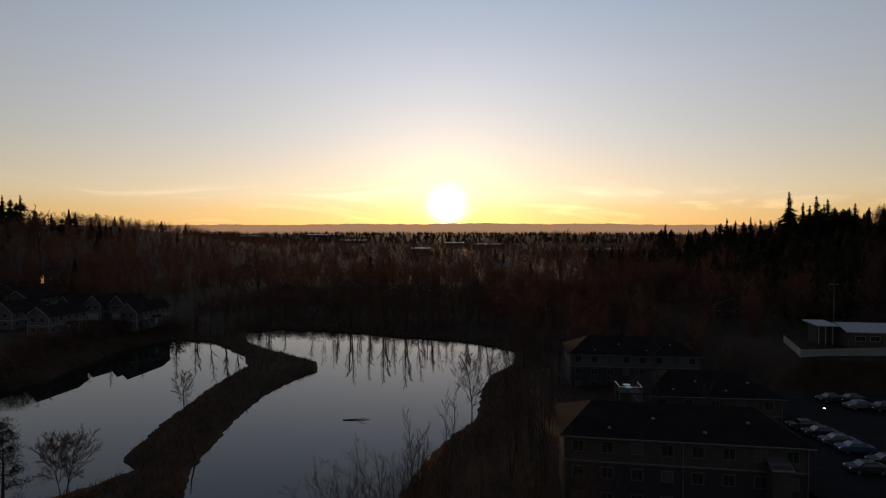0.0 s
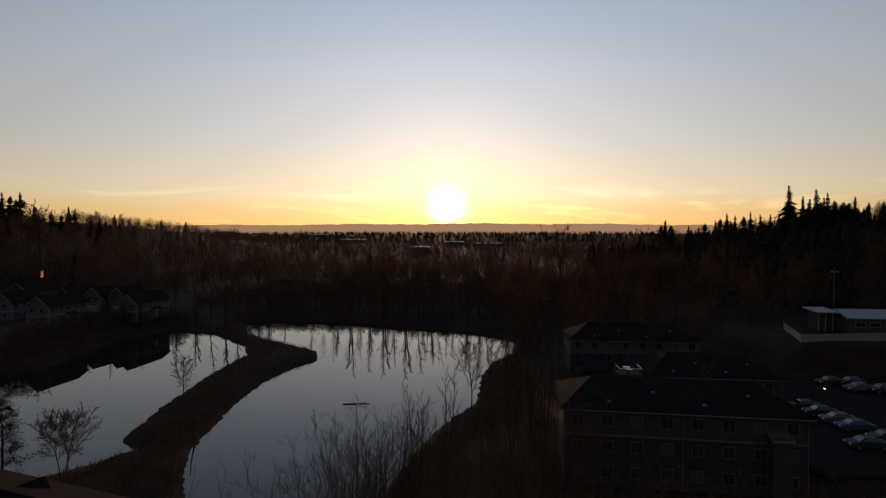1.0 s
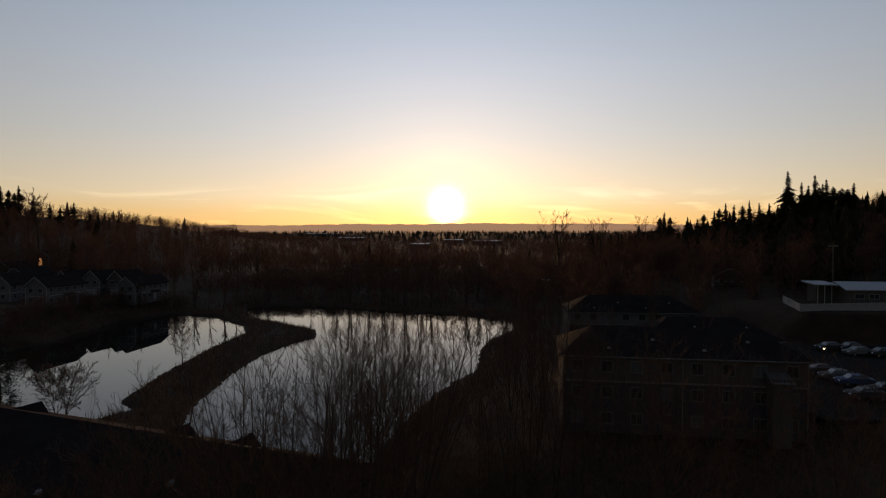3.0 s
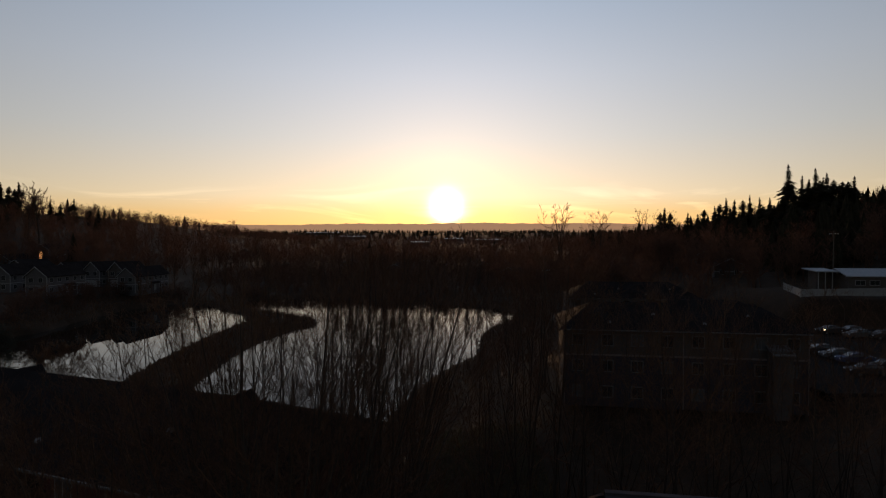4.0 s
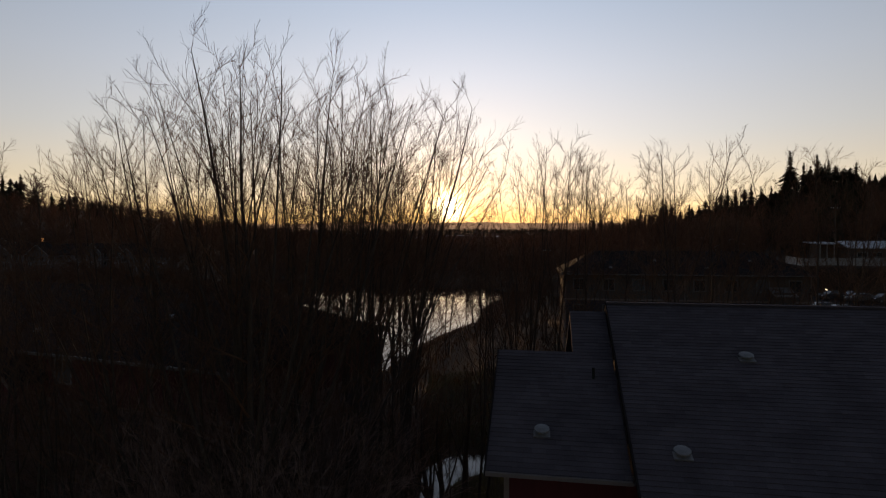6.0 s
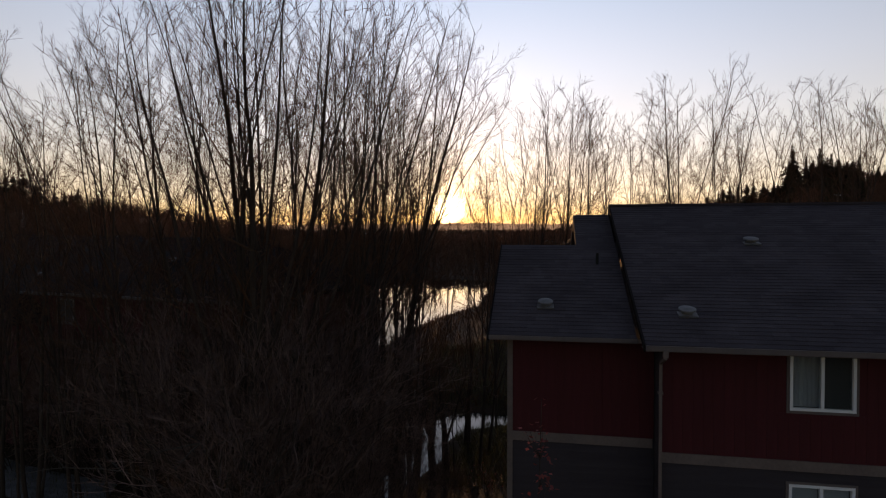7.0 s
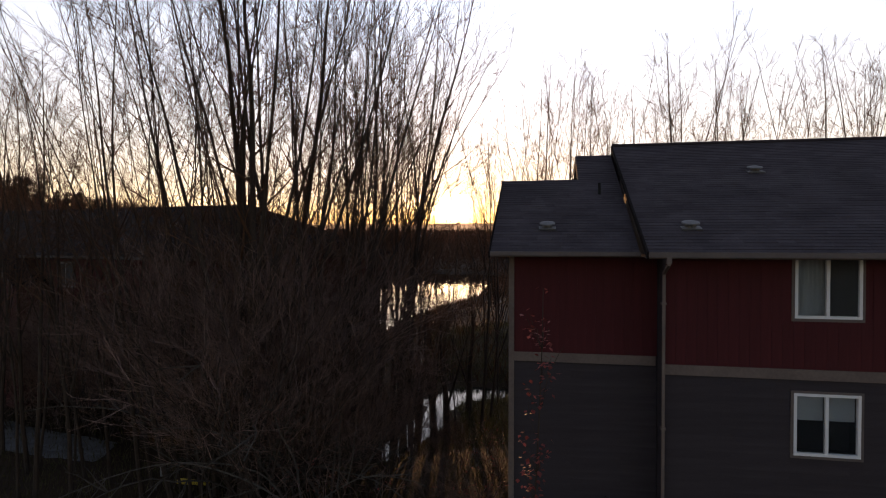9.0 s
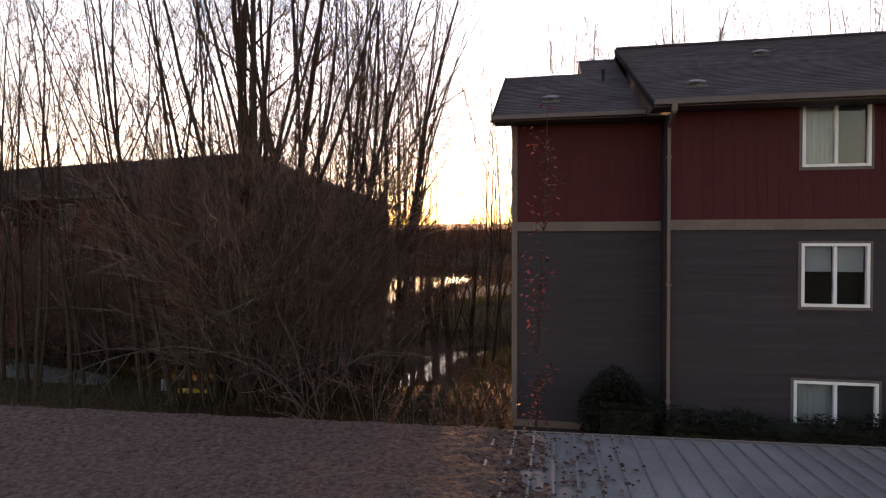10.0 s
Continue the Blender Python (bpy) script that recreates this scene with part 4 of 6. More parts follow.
def woods():
    rng = random.Random(21)
    H = 19.5
    # kinds: 0 to 2 slender, 3 and 4 thick-stemmed, 5 many-stemmed
    protos = [alder("slender leafless alder with dark upright stem", 101, H, 1, 0.0, 0.10, forks=3, branches=14, boughs=4),
              alder("slender leafless alder with two dark stems", 102, H, 2, 0.06, 0.11, forks=2, branches=14, boughs=4),
              alder("leafless alder with two dark spreading stems", 103, H, 2, 0.1, 0.12, forks=2, branches=14, boughs=4),
              alder("tall leafless alder with thick dark trunk", 104, H, 1, 0.0, 0.20, forks=6, branches=14, boughs=4),
              alder("tall leafless alder with thick trunk and steep limbs", 105, H, 2, 0.05, 0.18, forks=3, branches=13, boughs=4),
              alder("many-stemmed leafless alder with fanning trunks", 106, H, 4, 0.13, 0.12, forks=1, branches=12, boughs=4),
              alder("leafless alder with fanning upper stems", 107, H, 1, 0.0, 0.11, forks=5, branches=13, boughs=4),
              alder("short stout leafless alder beside the stream", 108, 7.0, 1, 0.0, 0.24, forks=3, branches=9, boughs=3, low=0.5, wide=0.3)]
    # kind, sideways slope, distance, height of the top, tilt
    spots = [(1, -0.763, 17.2, 17.9, -0.03), (6, -0.698, 17.2, 16.8, -0.06), (2, -0.735, 20.0, 17.2, 0.0), (0, -0.66, 19.0, 15.2, -0.04), (6, -0.80, 18.0, 17.2, 0.0), (6, -0.62, 18.5, 14.4, -0.05), (2, -0.78, 22.0, 16.0, 0.03),
             (2, -0.550, 16.3, 19.0, -0.15), (0, -0.555, 16.8, 19.4, -0.03), (0, -0.57, 18.0, 18.6, -0.10), (1, -0.488, 17.0, 19.8, -0.13), (0, -0.45, 18.2, 20.6, -0.10), (1, -0.431, 17.0, 20.4, -0.13),
             (3, -0.380, 16.0, 21.5, -0.03), (4, -0.349, 17.0, 21.9, 0.0), (3, -0.294, 17.5, 22.0, 0.0), (0, -0.322, 19.0, 21.6, 0.02), (5, -0.245, 18.5, 21.9, 0.0), (1, -0.214, 20.0, 21.8, 0.03),
             (0, -0.18, 20.0, 21.6, 0.09), (2, -0.165, 21.0, 21.7, 0.05), (1, -0.14, 22.0, 22.2, 0.02), (4, -0.100, 23.8, 22.9, 0.02), (2, -0.118, 25.0, 22.3, -0.02), (0, -0.078, 24.5, 20.8, 0.0),
             (0, -0.062, 25.5, 18.6, 0.0), (0, 0.066, 28.5, 17.8, 0.02), (0, 0.085, 31.0, 17.0, 0.03),
             # second row towards the pond
             (2, -0.08, 33.0, 21.0, 0.0), (1, -0.128, 32.0, 20.7, 0.0), (2, -0.168, 30.0, 21.0, 0.0), (1, -0.214, 29.0, 20.5, 0.0), (0, -0.248, 28.0, 20.2, 0.0), (1, -0.068, 35.0, 19.4, 0.0), (0, -0.055, 37.0, 18.6, 0.0),
             (0, 0.07, 42.0, 18.5, 0.0), (0, -0.33, 24.0, 20.2, 0.0), (0, -0.43, 21.5, 19.6, -0.04), (1, -0.07, 38.0, 20.6, 0.0), (1, -0.15, 35.0, 20.3, 0.0), (0, -0.2, 34.0, 19.9, 0.0), (0, -0.48, 24.0, 19.6, -0.05), (1, -0.105, 36.0, 20.8, 0.0),
             # behind the near block
             (1, 0.135, 33.0, 22.1, -0.01), (0, 0.128, 33.5, 18.5, -0.20), (1, 0.195, 34.5, 22.5, 0.0), (0, 0.22, 34.0, 21.2, 0.03), (0, 0.165, 35.0, 21.0, 0.0), (0, 0.27, 31.0, 20.8, 0.02), (0, 0.32, 28.5, 19.4, 0.12),
             (2, 0.37, 27.5, 20.8, 0.0), (1, 0.425, 25.5, 20.5, 0.02), (0, 0.465, 26.0, 20.1, 0.03), (0, 0.495, 27.0, 20.0, 0.05), (0, 0.52, 27.5, 19.0, 0.0), (1, 0.575, 27.0, 19.2, -0.02),
             (2, 0.683, 25.0, 20.3, -0.02), (0, 0.706, 25.2, 20.1, 0.03), (1, 0.75, 26.0, 19.6, 0.0), (0, 0.79, 26.5, 19.0, 0.0), (1, 0.83, 26.0, 20.0, 0.0), (0, 0.245, 36.0, 19.8, 0.0), (0, 0.345, 33.0, 19.6, 0.0), (0, 0.61, 29.0, 18.6, 0.0),
             # half-grown trees that fill the gaps between the trunks
             (0, -0.52, 17.5, 13.2, -0.1), (0, -0.41, 18.0, 13.0, -0.05), (0, -0.27, 19.0, 13.2, -0.05), (0, -0.155, 19.5, 13.0, 0.0), (0, -0.64, 20.0, 12.5, 0.05), (0, 0.09, 36.0, 15.0, 0.0),
             # low growth by the stream
             (7, -0.02, 27.0, 8.6, 0.0), (7, 0.008, 29.0, 8.2, 0.02), (7, -0.045, 29.5, 8.4, 0.03), (7, 0.03, 33.0, 8.6, -0.03), (0, 0.028, 29.0, 9.4, 0.04), (0, -0.05, 26.0, 9.4, 0.0), (0, 0.05, 30.5, 9.8, 0.03), (0, -0.075, 24.5, 9.6, -0.02)]
    shore_trees = [(-9, 46), (-6, 50), (-4, 57), (-3, 64), (0.5, 70)]
    bins = [[] for _ in protos]
    for kind, b, d, top, tilt in spots:
        sc = (top - 0.25 - float(height(b * d, d))) / protos[kind]["top"]
        if kind == 0 and len(bins[0]) > len(bins[6]) + 3:
            kind = 6
        bins[kind].append((b * d - math.tan(tilt) * 8.5, d, rng.random() * 6.28, sc, tilt))
    slim = [bare_tree("alder_tree", "slim leafless alder on the pond bank", 140 + i, 19.5, stems=2 + i, lean=0.12, r=0.15, branches=15, twigs=6, fine=0, low=0.3, twig_r=0.022) for i in range(2)]
    far_bin = [[], []]
    for i, (x, y) in enumerate(shore_trees):
        far_bin[i % 2].append((x, y, rng.random() * 6.28, rng.uniform(0.55, 0.72), 0.0))
    for i in range(26):
        x, y = rng.uniform(-66, 24), rng.uniform(196, 226)
        if float(shore(x, y)) > 2.5:
            far_bin[i % 2].append((x, y, rng.random() * 6.28, rng.uniform(0.55, 0.95), 0.0))
    # last seven alders are added to block low sun from the blocks' end walls
    for x, y, sc in ((10, 118, 0.5), (14, 126, 0.55), (20, 140, 0.6), (24, 152, 0.7), (11, 84, 0.55), (9, 74, 0.6), (16, 90, 0.6), (20, 104, 0.6), (24, 78, 0.6), (36, 78, 0.55), (30, 80, 0.6), (42, 112, 0.6), (56, 112, 0.6), (62, 120, 0.55), (13, 72, 0.62), (12.4, 79, 0.6), (13.6, 87, 0.66), (13, 97, 0.62), (12.2, 110, 0.66), (27, 131, 0.6), (25.6, 139, 0.6)):
        far_bin[int(x) % 2].append((x, y, rng.random() * 6.28, sc, 0.0))
    for p, q in zip(slim, far_bin):
        place(p, q)
    # broad alders along the far shore
    broad = [bare_tree("alder_tree", "tall leafless alder mirrored in the far pond edge", 160 + i, 19.0, stems=2 - i, lean=0.1, r=0.3, branches=20, twigs=6, fine=0, low=0.2, twig_r=0.05) for i in range(2)]
    rows = [[], []]
    for i, (x, y, sc) in enumerate(((-33, 203, 0.95), (-25.5, 200, 0.85), (-20.5, 198, 0.9), (-17, 197, 0.7), (-13, 196, 0.95), (-8.5, 194, 0.8), (-4, 192, 0.62), (1, 190, 0.45), (8, 186, 0.55), (14, 182, 0.75),
                                    (-38, 206, 0.6), (-58, 209, 0.6), (-64, 209, 0.55), (-66, 181, 0.7), (-71, 184, 0.75), (-77, 187, 0.7), (-83, 190, 0.65), (-90, 191, 0.7), (-97, 182, 0.5), (-100, 170, 0.45))):
        rows[i % 2].append((x, y, rng.random() * 6.28, sc, 0.0))
    for p, q in zip(broad, rows):
        place(p, q)
    for p, q in zip(protos, bins):
        place(p, q)
    shrubs = [alder("dense leafless thicket shrub of brown stems", 200 + i, 6.5, stems=5, lean=0.42, r=0.032, forks=1, branches=7, boughs=3, twigs=3, low=0.05, wide=0.34, twig_r=0.0052,
                    name="willow_shrub", group="shrubs", category="shrub", mats=(M_bark, M_shrub), wander=0.1) for i in range(3)]
    bins = [[] for _ in shrubs]
    for i in range(44):
        d = rng.uniform(14.8, 23)
        b = rng.uniform(-0.42, -0.12)
        bins[i % 3].append((b * d, d, rng.random() * 6.28, rng.uniform(0.75, 1.3) * (1.0 if b < -0.21 else 0.58), 0.0))
    for i in range(22):
        d = rng.uniform(25.2, 27.6)
        bins[i % 3].append((rng.uniform(-0.84, -0.5) * d, d, rng.random() * 6.28, rng.uniform(0.7, 1.15), 0.0))
    for i in range(4):
        y = 25 + i * 1.2
        bins[i % 3].append((-5.5 + (y - 24) * 0.42 + rng.uniform(-1.6, 1.6), y, rng.random() * 6.28, rng.uniform(0.25, 0.5), 0.0))
    for i in range(12):
        d = rng.uniform(14.5, 25)
        bins[i % 3].append((rng.uniform(-0.05, 0.085) * d, d, rng.random() * 6.28, rng.uniform(0.2, 0.36), 0.0))
    for p, q in zip(shrubs, bins):
        place(p, q)
    # pale arching boughs in the thicket
    for i in range(18):
        t = Tubes()
        st = Vector((0, 0, -0.2))
        pts = limb(rng, st, Vector((rng.uniform(-1, 1), rng.uniform(-0.4, 0.4), 1.7)), rng.uniform(4.0, 8.5), 14, 0.13, -0.085)
        t.add(pts, rng.uniform(0.022, 0.042), 0.01, 6)
        for k in range(7):
            j = rng.randrange(3, 13)
            tp = limb(rng, pts[j], sideways(rng, (pts[j + 1] - pts[j]).normalized(), 0.8), rng.uniform(0.6, 1.8), 4, 0.12, 0.0)
            t.add(tp, 0.018, 0.006, 4)
            twiggy(t, rng, tp, 4, 0.4, 0.005)
        x, y = bearing(rng.uniform(-0.42, -0.2), rng.uniform(14.2, 17.0))
        o = part_np("fallen_bough", t.v, t.f, M_lichen)
        o.matrix_basis = Matrix.Translation((x, y, float(height(x, y))))
        tagged(o, "arching pale lichen-covered bough in the thicket", "branch", "boughs")


def lone_trees():
    """Trees that stand alone round the pond."""
    for seed, tr, tw, spots in ((34, 0.04, 3, ((53, 255, 37.4, 0.4), (92, 262, 35.5, 3.1), (-88, 270, 27.0, 1.1))), (35, 0.04, 3, ((69, 250, 34.2, 2.0), (101, 258, 34.5, 5.0))),
                                (36, 0.065, 4, ((-196, 275, 49.2, 0.3), (-203, 278, 46.5, 2.3), (-221, 600, 42.5, 4.3)))):
        proto = alder("tall leafless cottonwood above the valley woods", seed, 28.0, stems=1, r=0.42, forks=5, branches=11, boughs=4, twigs=tw, low=0.3, wide=0.36, twig_r=tr, name="cottonwood_tree", group="cottonwoods")
        place(proto, [(x, y, turn, (top - float(height(x, y))) / proto["top"], 0.0) for x, y, top, turn in spots])
    for kind, label, seed, h, x, y, stems, forks, wide, tr in (
            ("birch_tree", "leafless birch with rounded crown on the pond bank", 31, 13.0, 5.2, 101.5, 1, 5, 0.36, 0.017),
            ("alder_sapling", "thin leafless tree on the dyke between two ponds", 32, 8.5, -48.0, 104.5, 1, 2, 0.3, 0.02),
            ("willow_tree", "leafless willow with spreading crown by the shore", 33, 9.0, -48.4, 71.6, 2, 3, 0.5, 0.026)):
        t = alder(label, seed, h, stems=stems, lean=0.2, r=0.14, forks=forks, branches=13, boughs=5, twigs=5, low=0.2, wide=wide, group="", twig_r=tr, name=kind)
        place(t, [(x, y, 0.7, h / t["top"], 0.0)])
    e = thing("snag", Matrix.Translation((-37.0, 84.5, 0)), "dead leaning trunk standing in shallow pond water", "dead tree")
    t = Tubes()
    t.add(limb(random.Random(4), Vector((0, 0, -0.4)), Vector((-0.25, -0.1, 1)), 5.6, 8, 0.05, 0.0), 0.17, 0.05, 6)
    part_np("trunk", t.v, t.f, M_bark, e)
    for k in range(5):
        t = Tubes()
        t.add(limb(random.Random(40 + k), Vector((-0.2 - 0.18 * k, 0, 1 + 0.8 * k)), Vector((1 - k % 2 * 2, 0.2, 0.6)), 0.9, 4, 0.1, 0.0), 0.025, 0.008, 4)
        part_np("broken_limb", t.v, t.f, M_bark, e)
    o = thing("log", Matrix.Translation((-15.9, 103, 0.02)), "dark driftwood log floating on the pond", "log")
    t = Tubes()
    t.add([Vector((-2.4, 0, 0.0)), Vector((-0.9, 0.15, 0.06)), Vector((0.6, 0.05, 0.12)), Vector((2.5, 0.5, 0.05))], 0.14, 0.05, 7)
    part_np("stem", t.v, t.f, M_log, o)
    t = Tubes()
    t.add([Vector((0.4, 0.05, 0.12)), Vector((1.2, -0.25, 0.45)), Vector((1.9, -0.35, 0.5))], 0.06, 0.02, 5)
    t.add([Vector((-0.5, 0.1, 0.08)), Vector((-0.2, 0.5, 0.3))], 0.05, 0.02, 5)
    part_np("limb", t.v, t.f, M_log, o)


def conifer_tree(label, seed, h, r, name="conifer", full=1.0):
    """A fir: trunk and whorls of drooping boughs set with needle fans."""
    rng = random.Random(seed)
    e = thing(name, Matrix.Identity(4), label, "tree", "conifers")
    t = Tubes()
    t.add([Vector((0, 0, -0.5)), Vector((0.05, 0, h * 0.5)), Vector((0, 0.05, h))], h * 0.014, 0.02, 7)
    part_np("trunk", t.v, t.f, M_bark, e)
    vs, fs = [], []
    n = int(h * 3.0)
    ph = [rng.random() * 6.28 for _ in range(6)]
    for i in range(n):
        f = (i + rng.random()) / n
        z = h * (0.1 + 0.9 * f)
        rag = 1 + 0.28 * math.sin(f * 17 + ph[0]) + 0.2 * math.sin(f * 41 + ph[1])
        reach = r * min(1.0, 1.35 * (1 - f) ** 0.62) * rag * rng.uniform(0.55, 1.1) + 0.2
        for k in range(8):
            if rng.random() < 0.18:
                continue
            a = k * math.tau / 8 + i * 0.7 + rng.uniform(-0.35, 0.35)
            l = reach * rng.uniform(0.35, 1.15) * full * (1 + 0.25 * math.sin(a + ph[2] + f * 5))
            ca, sa = math.cos(a), math.sin(a)
            for q in range(5):
                g = 0.12 + 0.88 * q / 5
                w = l * 0.42 * (1.1 - g) + 0.14
                p = (ca * l * g, sa * l * g, z - 0.3 * l * g * g + rng.uniform(-0.15, 0.15))
                tip = (ca * l * (g + 0.26), sa * l * (g + 0.26), p[2] - 0.05 * l + rng.uniform(-0.1, 0.25))
                c = len(vs)
                dz = rng.uniform(-0.4, 0.4) * w
                vs.extend(((p[0] - sa * w, p[1] + ca * w, p[2] + dz - 0.25 * w), (p[0] + sa * w, p[1] - ca * w, p[2] - dz - 0.25 * w), tip, (p[0], p[1], p[2] + 0.2 * w)))
                fs.append((c, c + 3, c + 2))
                fs.append((c + 3, c + 1, c + 2))
    part_np("crown", vs, fs, M_conifer, e, "dark drooping needle boughs")
    return e


def hill_conifers():
    rng = random.Random(8)
    protos = [conifer_tree("tall dark conifer on the wooded hillside", 61, 30, 4.6), conifer_tree("broad dark conifer on the wooded hillside", 62, 24, 5.4), conifer_tree("ragged dark conifer on the wooded hillside", 63, 24, 3.8, full=0.9)]
    first = [True] * 3

    def put(k, x, y, top, wide):
        g = float(height(x, y))
        hh = (30, 24, 24)[k]
        sc = (top - g) / hh
        m = Matrix.Translation((x, y, g)) @ Matrix.Rotation(rng.random() * 6, 4, "Z")
        o = protos[k] if first[k] else copy_thing(protos[k], m)
        first[k] = False
        o.matrix_basis = m @ Matrix.Diagonal((wide * 0.5 + sc * 0.5, wide * 0.5 + sc * 0.5, sc, 1))
    eye = 33.5
    # kind, sideways slope, distance, top above the eye's level in thousandths of the distance, width
    for k, b, d, up, wide in ((0, 0.609, 242, 79, 0.9), (2, 0.634, 246, 61, 0.8), (0, 0.657, 240, 72, 0.9), (2, 0.646, 252, 56, 1.0), (2, 0.671, 244, 58, 0.8), (0, 0.677, 250, 66, 0.8), (1, 0.69, 238, 52, 1.5), (1, 0.665, 234, 50, 1.5),
                              (1, 0.705, 244, 50, 1.6), (1, 0.715, 236, 48, 1.5), (0, 0.726, 242, 59, 0.8), (1, 0.645, 232, 44, 1.5), (1, 0.73, 250, 40, 1.2), (2, 0.749, 236, 33, 0.9), (2, 0.774, 240, 34, 0.9), (1, 0.762, 246, 22, 1.2), (2, 0.80, 240, 30, 1.0),
                              (1, 0.62, 236, 30, 1.4), (1, 0.60, 230, 22, 1.3), (1, 0.585, 240, 8, 1.2), (2, 0.577, 290, 30, 0.9), (1, 0.566, 285, 14, 1.1), (2, 0.559, 295, 31, 0.8), (2, 0.542, 300, 36, 0.6), (1, 0.53, 300, 27, 0.9), (2, 0.515, 310, 29, 0.9),
                              (2, 0.50, 320, 33, 0.9), (1, 0.489, 330, 24, 1.0), (2, 0.48, 340, 21, 0.9), (1, 0.462, 350, 16, 1.0), (2, 0.433, 380, 13, 1.0), (2, 0.392, 400, 23, 1.2), (1, 0.385, 410, 14, 1.2), (1, 0.402, 400, 14, 1.1), (2, 0.45, 360, 9, 1.0),
                              (1, 0.56, 225, 0, 1.2), (1, 0.54, 240, -4, 1.1), (1, 0.62, 205, 2, 1.3), (1, 0.66, 208, 8, 1.4), (1, 0.70, 210, 8, 1.4), (1, 0.75, 212, 4, 1.3), (1, 0.79, 220, 6, 1.2), (1, 0.58, 212, -8, 1.2),
                              (0, -0.745, 455, 73, 1.1), (2, -0.777, 450, 73, 1.0), (1, -0.762, 462, 66, 1.2), (2, -0.79, 440, 70, 1.0), (1, -0.752, 440, 60, 1.2), (2, -0.69, 450, 41, 1.0), (0, -0.648, 462, 44, 0.9), (1, -0.672, 440, 33, 1.0), (2, -0.657, 455, 30, 0.9),
                              (2, -0.605, 470, 28, 0.9), (2, -0.595, 480, 27, 0.8), (1, -0.62, 460, 24, 1.0), (2, -0.57, 480, 22, 0.8), (2, -0.545, 500, 20, 0.8), (1, -0.72, 440, 48, 1.0)):
        put(k, b * d, d, eye + up * d / 1000.0, wide)


def far_trees():
    """Woods of the valley: one mesh of bare trees and one of conifers."""
    rng = random.Random(5)
    nr = np.random.RandomState(5)
    # a few bare tree shapes of thin blades, unit height
    shapes = []
    for k in range(7):
        tri = []

        def blade(p, q, w):
            d = (q - p).normalized()
            sd = Vector((math.cos(rng.random() * 6.28), math.sin(rng.random() * 6.28), 0)).cross(d)
            sd = sd.normalized() * w if sd.length > 1e-3 else Vector((w, 0, 0))
            tri.append((p - sd, p + sd, q))
        for st in range(1 + k % 3):
            base = Vector((rng.gauss(0, 0.03), rng.gauss(0, 0.03), -0.05))
            top = base + Vector((rng.gauss(0, 0.08), rng.gauss(0, 0.08), rng.uniform(0.85, 1.05)))
            blade(base, top, 0.01)
            blade(base, top, 0.01)
            for b in range(24):
                f = rng.uniform(0.2, 0.97)
                p = base.lerp(top, f)
                a = rng.random() * 6.28
                l = rng.uniform(0.12, 0.34) * (1.1 - 0.85 * f)
                q = p + Vector((math.cos(a) * l, math.sin(a) * l, l * rng.uniform(0.7, 1.5)))
                blade(p, q, 0.0036)
                for t in range(6):
                    g = p.lerp(q, rng.uniform(0.25, 1.0))
                    a2 = rng.random() * 6.28
                    l2 = l * rng.uniform(0.25, 0.6)
                    blade(g, g + Vector((math.cos(a2) * l2, math.sin(a2) * l2, l2 * rng.uniform(0.6, 1.6))), 0.0033)
        shapes.append(np.array([[tuple(v) for v in t] for t in tri]))
    # sparser shapes for the far plain
    small = [np.array([t for j, t in enumerate(sh) if j % 4 == 0]) * 1.0 for sh in shapes[:4]]
    for sh in small:
        mid = sh.mean(axis=1, keepdims=True)
        sh[:, :, :2] = mid[:, :, :2] + (sh[:, :, :2] - mid[:, :, :2]) * 2.2
    half = [sh[::2].copy() for sh in shapes]
    for sh in half:
        mid = sh.mean(axis=1, keepdims=True)
        sh[:, :, :2] = mid[:, :, :2] + (sh[:, :, :2] - mid[:, :, :2]) * 1.5
    cones = []
    for k in range(5):
        tri = []
        tiers = 9
        for t in range(tiers):
            f = t / tiers
            zb, zt = 0.07 + 0.86 * f, min(1.0, 0.07 + 0.86 * f + 0.2)
            rr = 0.23 * (1 - f) ** 0.85 * rng.uniform(0.7, 1.25) + 0.012
            ring = []
            for j in range(12):
                a = j * math.tau / 12 + t
                q = rr * (rng.uniform(0.8, 1.25) if j % 2 == 0 else rng.uniform(0.3, 0.55))
                ring.append((q * math.cos(a), q * math.sin(a), zb - (0.03 if j % 2 == 0 else -0.02) * rng.uniform(0.3, 1.5)))
            for j in range(12):
                tri.append(((0, 0, zt), ring[j], ring[(j + 1) % 12]))
        cones.append(np.array(tri))
    n = 7000
    d = np.exp(nr.uniform(math.log(225), math.log(3000), n))
    a = nr.uniform(-0.74, 0.74, n)
    xs, ys = d * np.sin(a), d * np.cos(a)
    m = 260       # the wooded hill on the right
    xs, ys = np.append(xs, nr.uniform(95, 230, m)), np.append(ys, nr.uniform(150, 330, m))
    m = 150       # trees between the right-hand buildings and the hill
    xs, ys = np.append(xs, nr.uniform(22, 100, m)), np.append(ys, nr.uniform(128, 225, m))
    m = 260       # dim trees on the slope above the parking area
    xs, ys = np.append(xs, nr.uniform(72, 165, m)), np.append(ys, nr.uniform(134, 250, m))
    m = 4200      # far plain
    d2 = np.exp(nr.uniform(math.log(700), math.log(3000), m))
    a2 = nr.uniform(-0.6, 0.6, m)
    xs, ys = np.append(xs, d2 * np.sin(a2)), np.append(ys, d2 * np.cos(a2))
    trees = len(xs)
    m = 900       # brush along the banks
    xs, ys = np.append(xs, nr.uniform(-112, 40, m)), np.append(ys, nr.uniform(66, 225, m))
    m = 1500      # low growth between the far shore and the woods
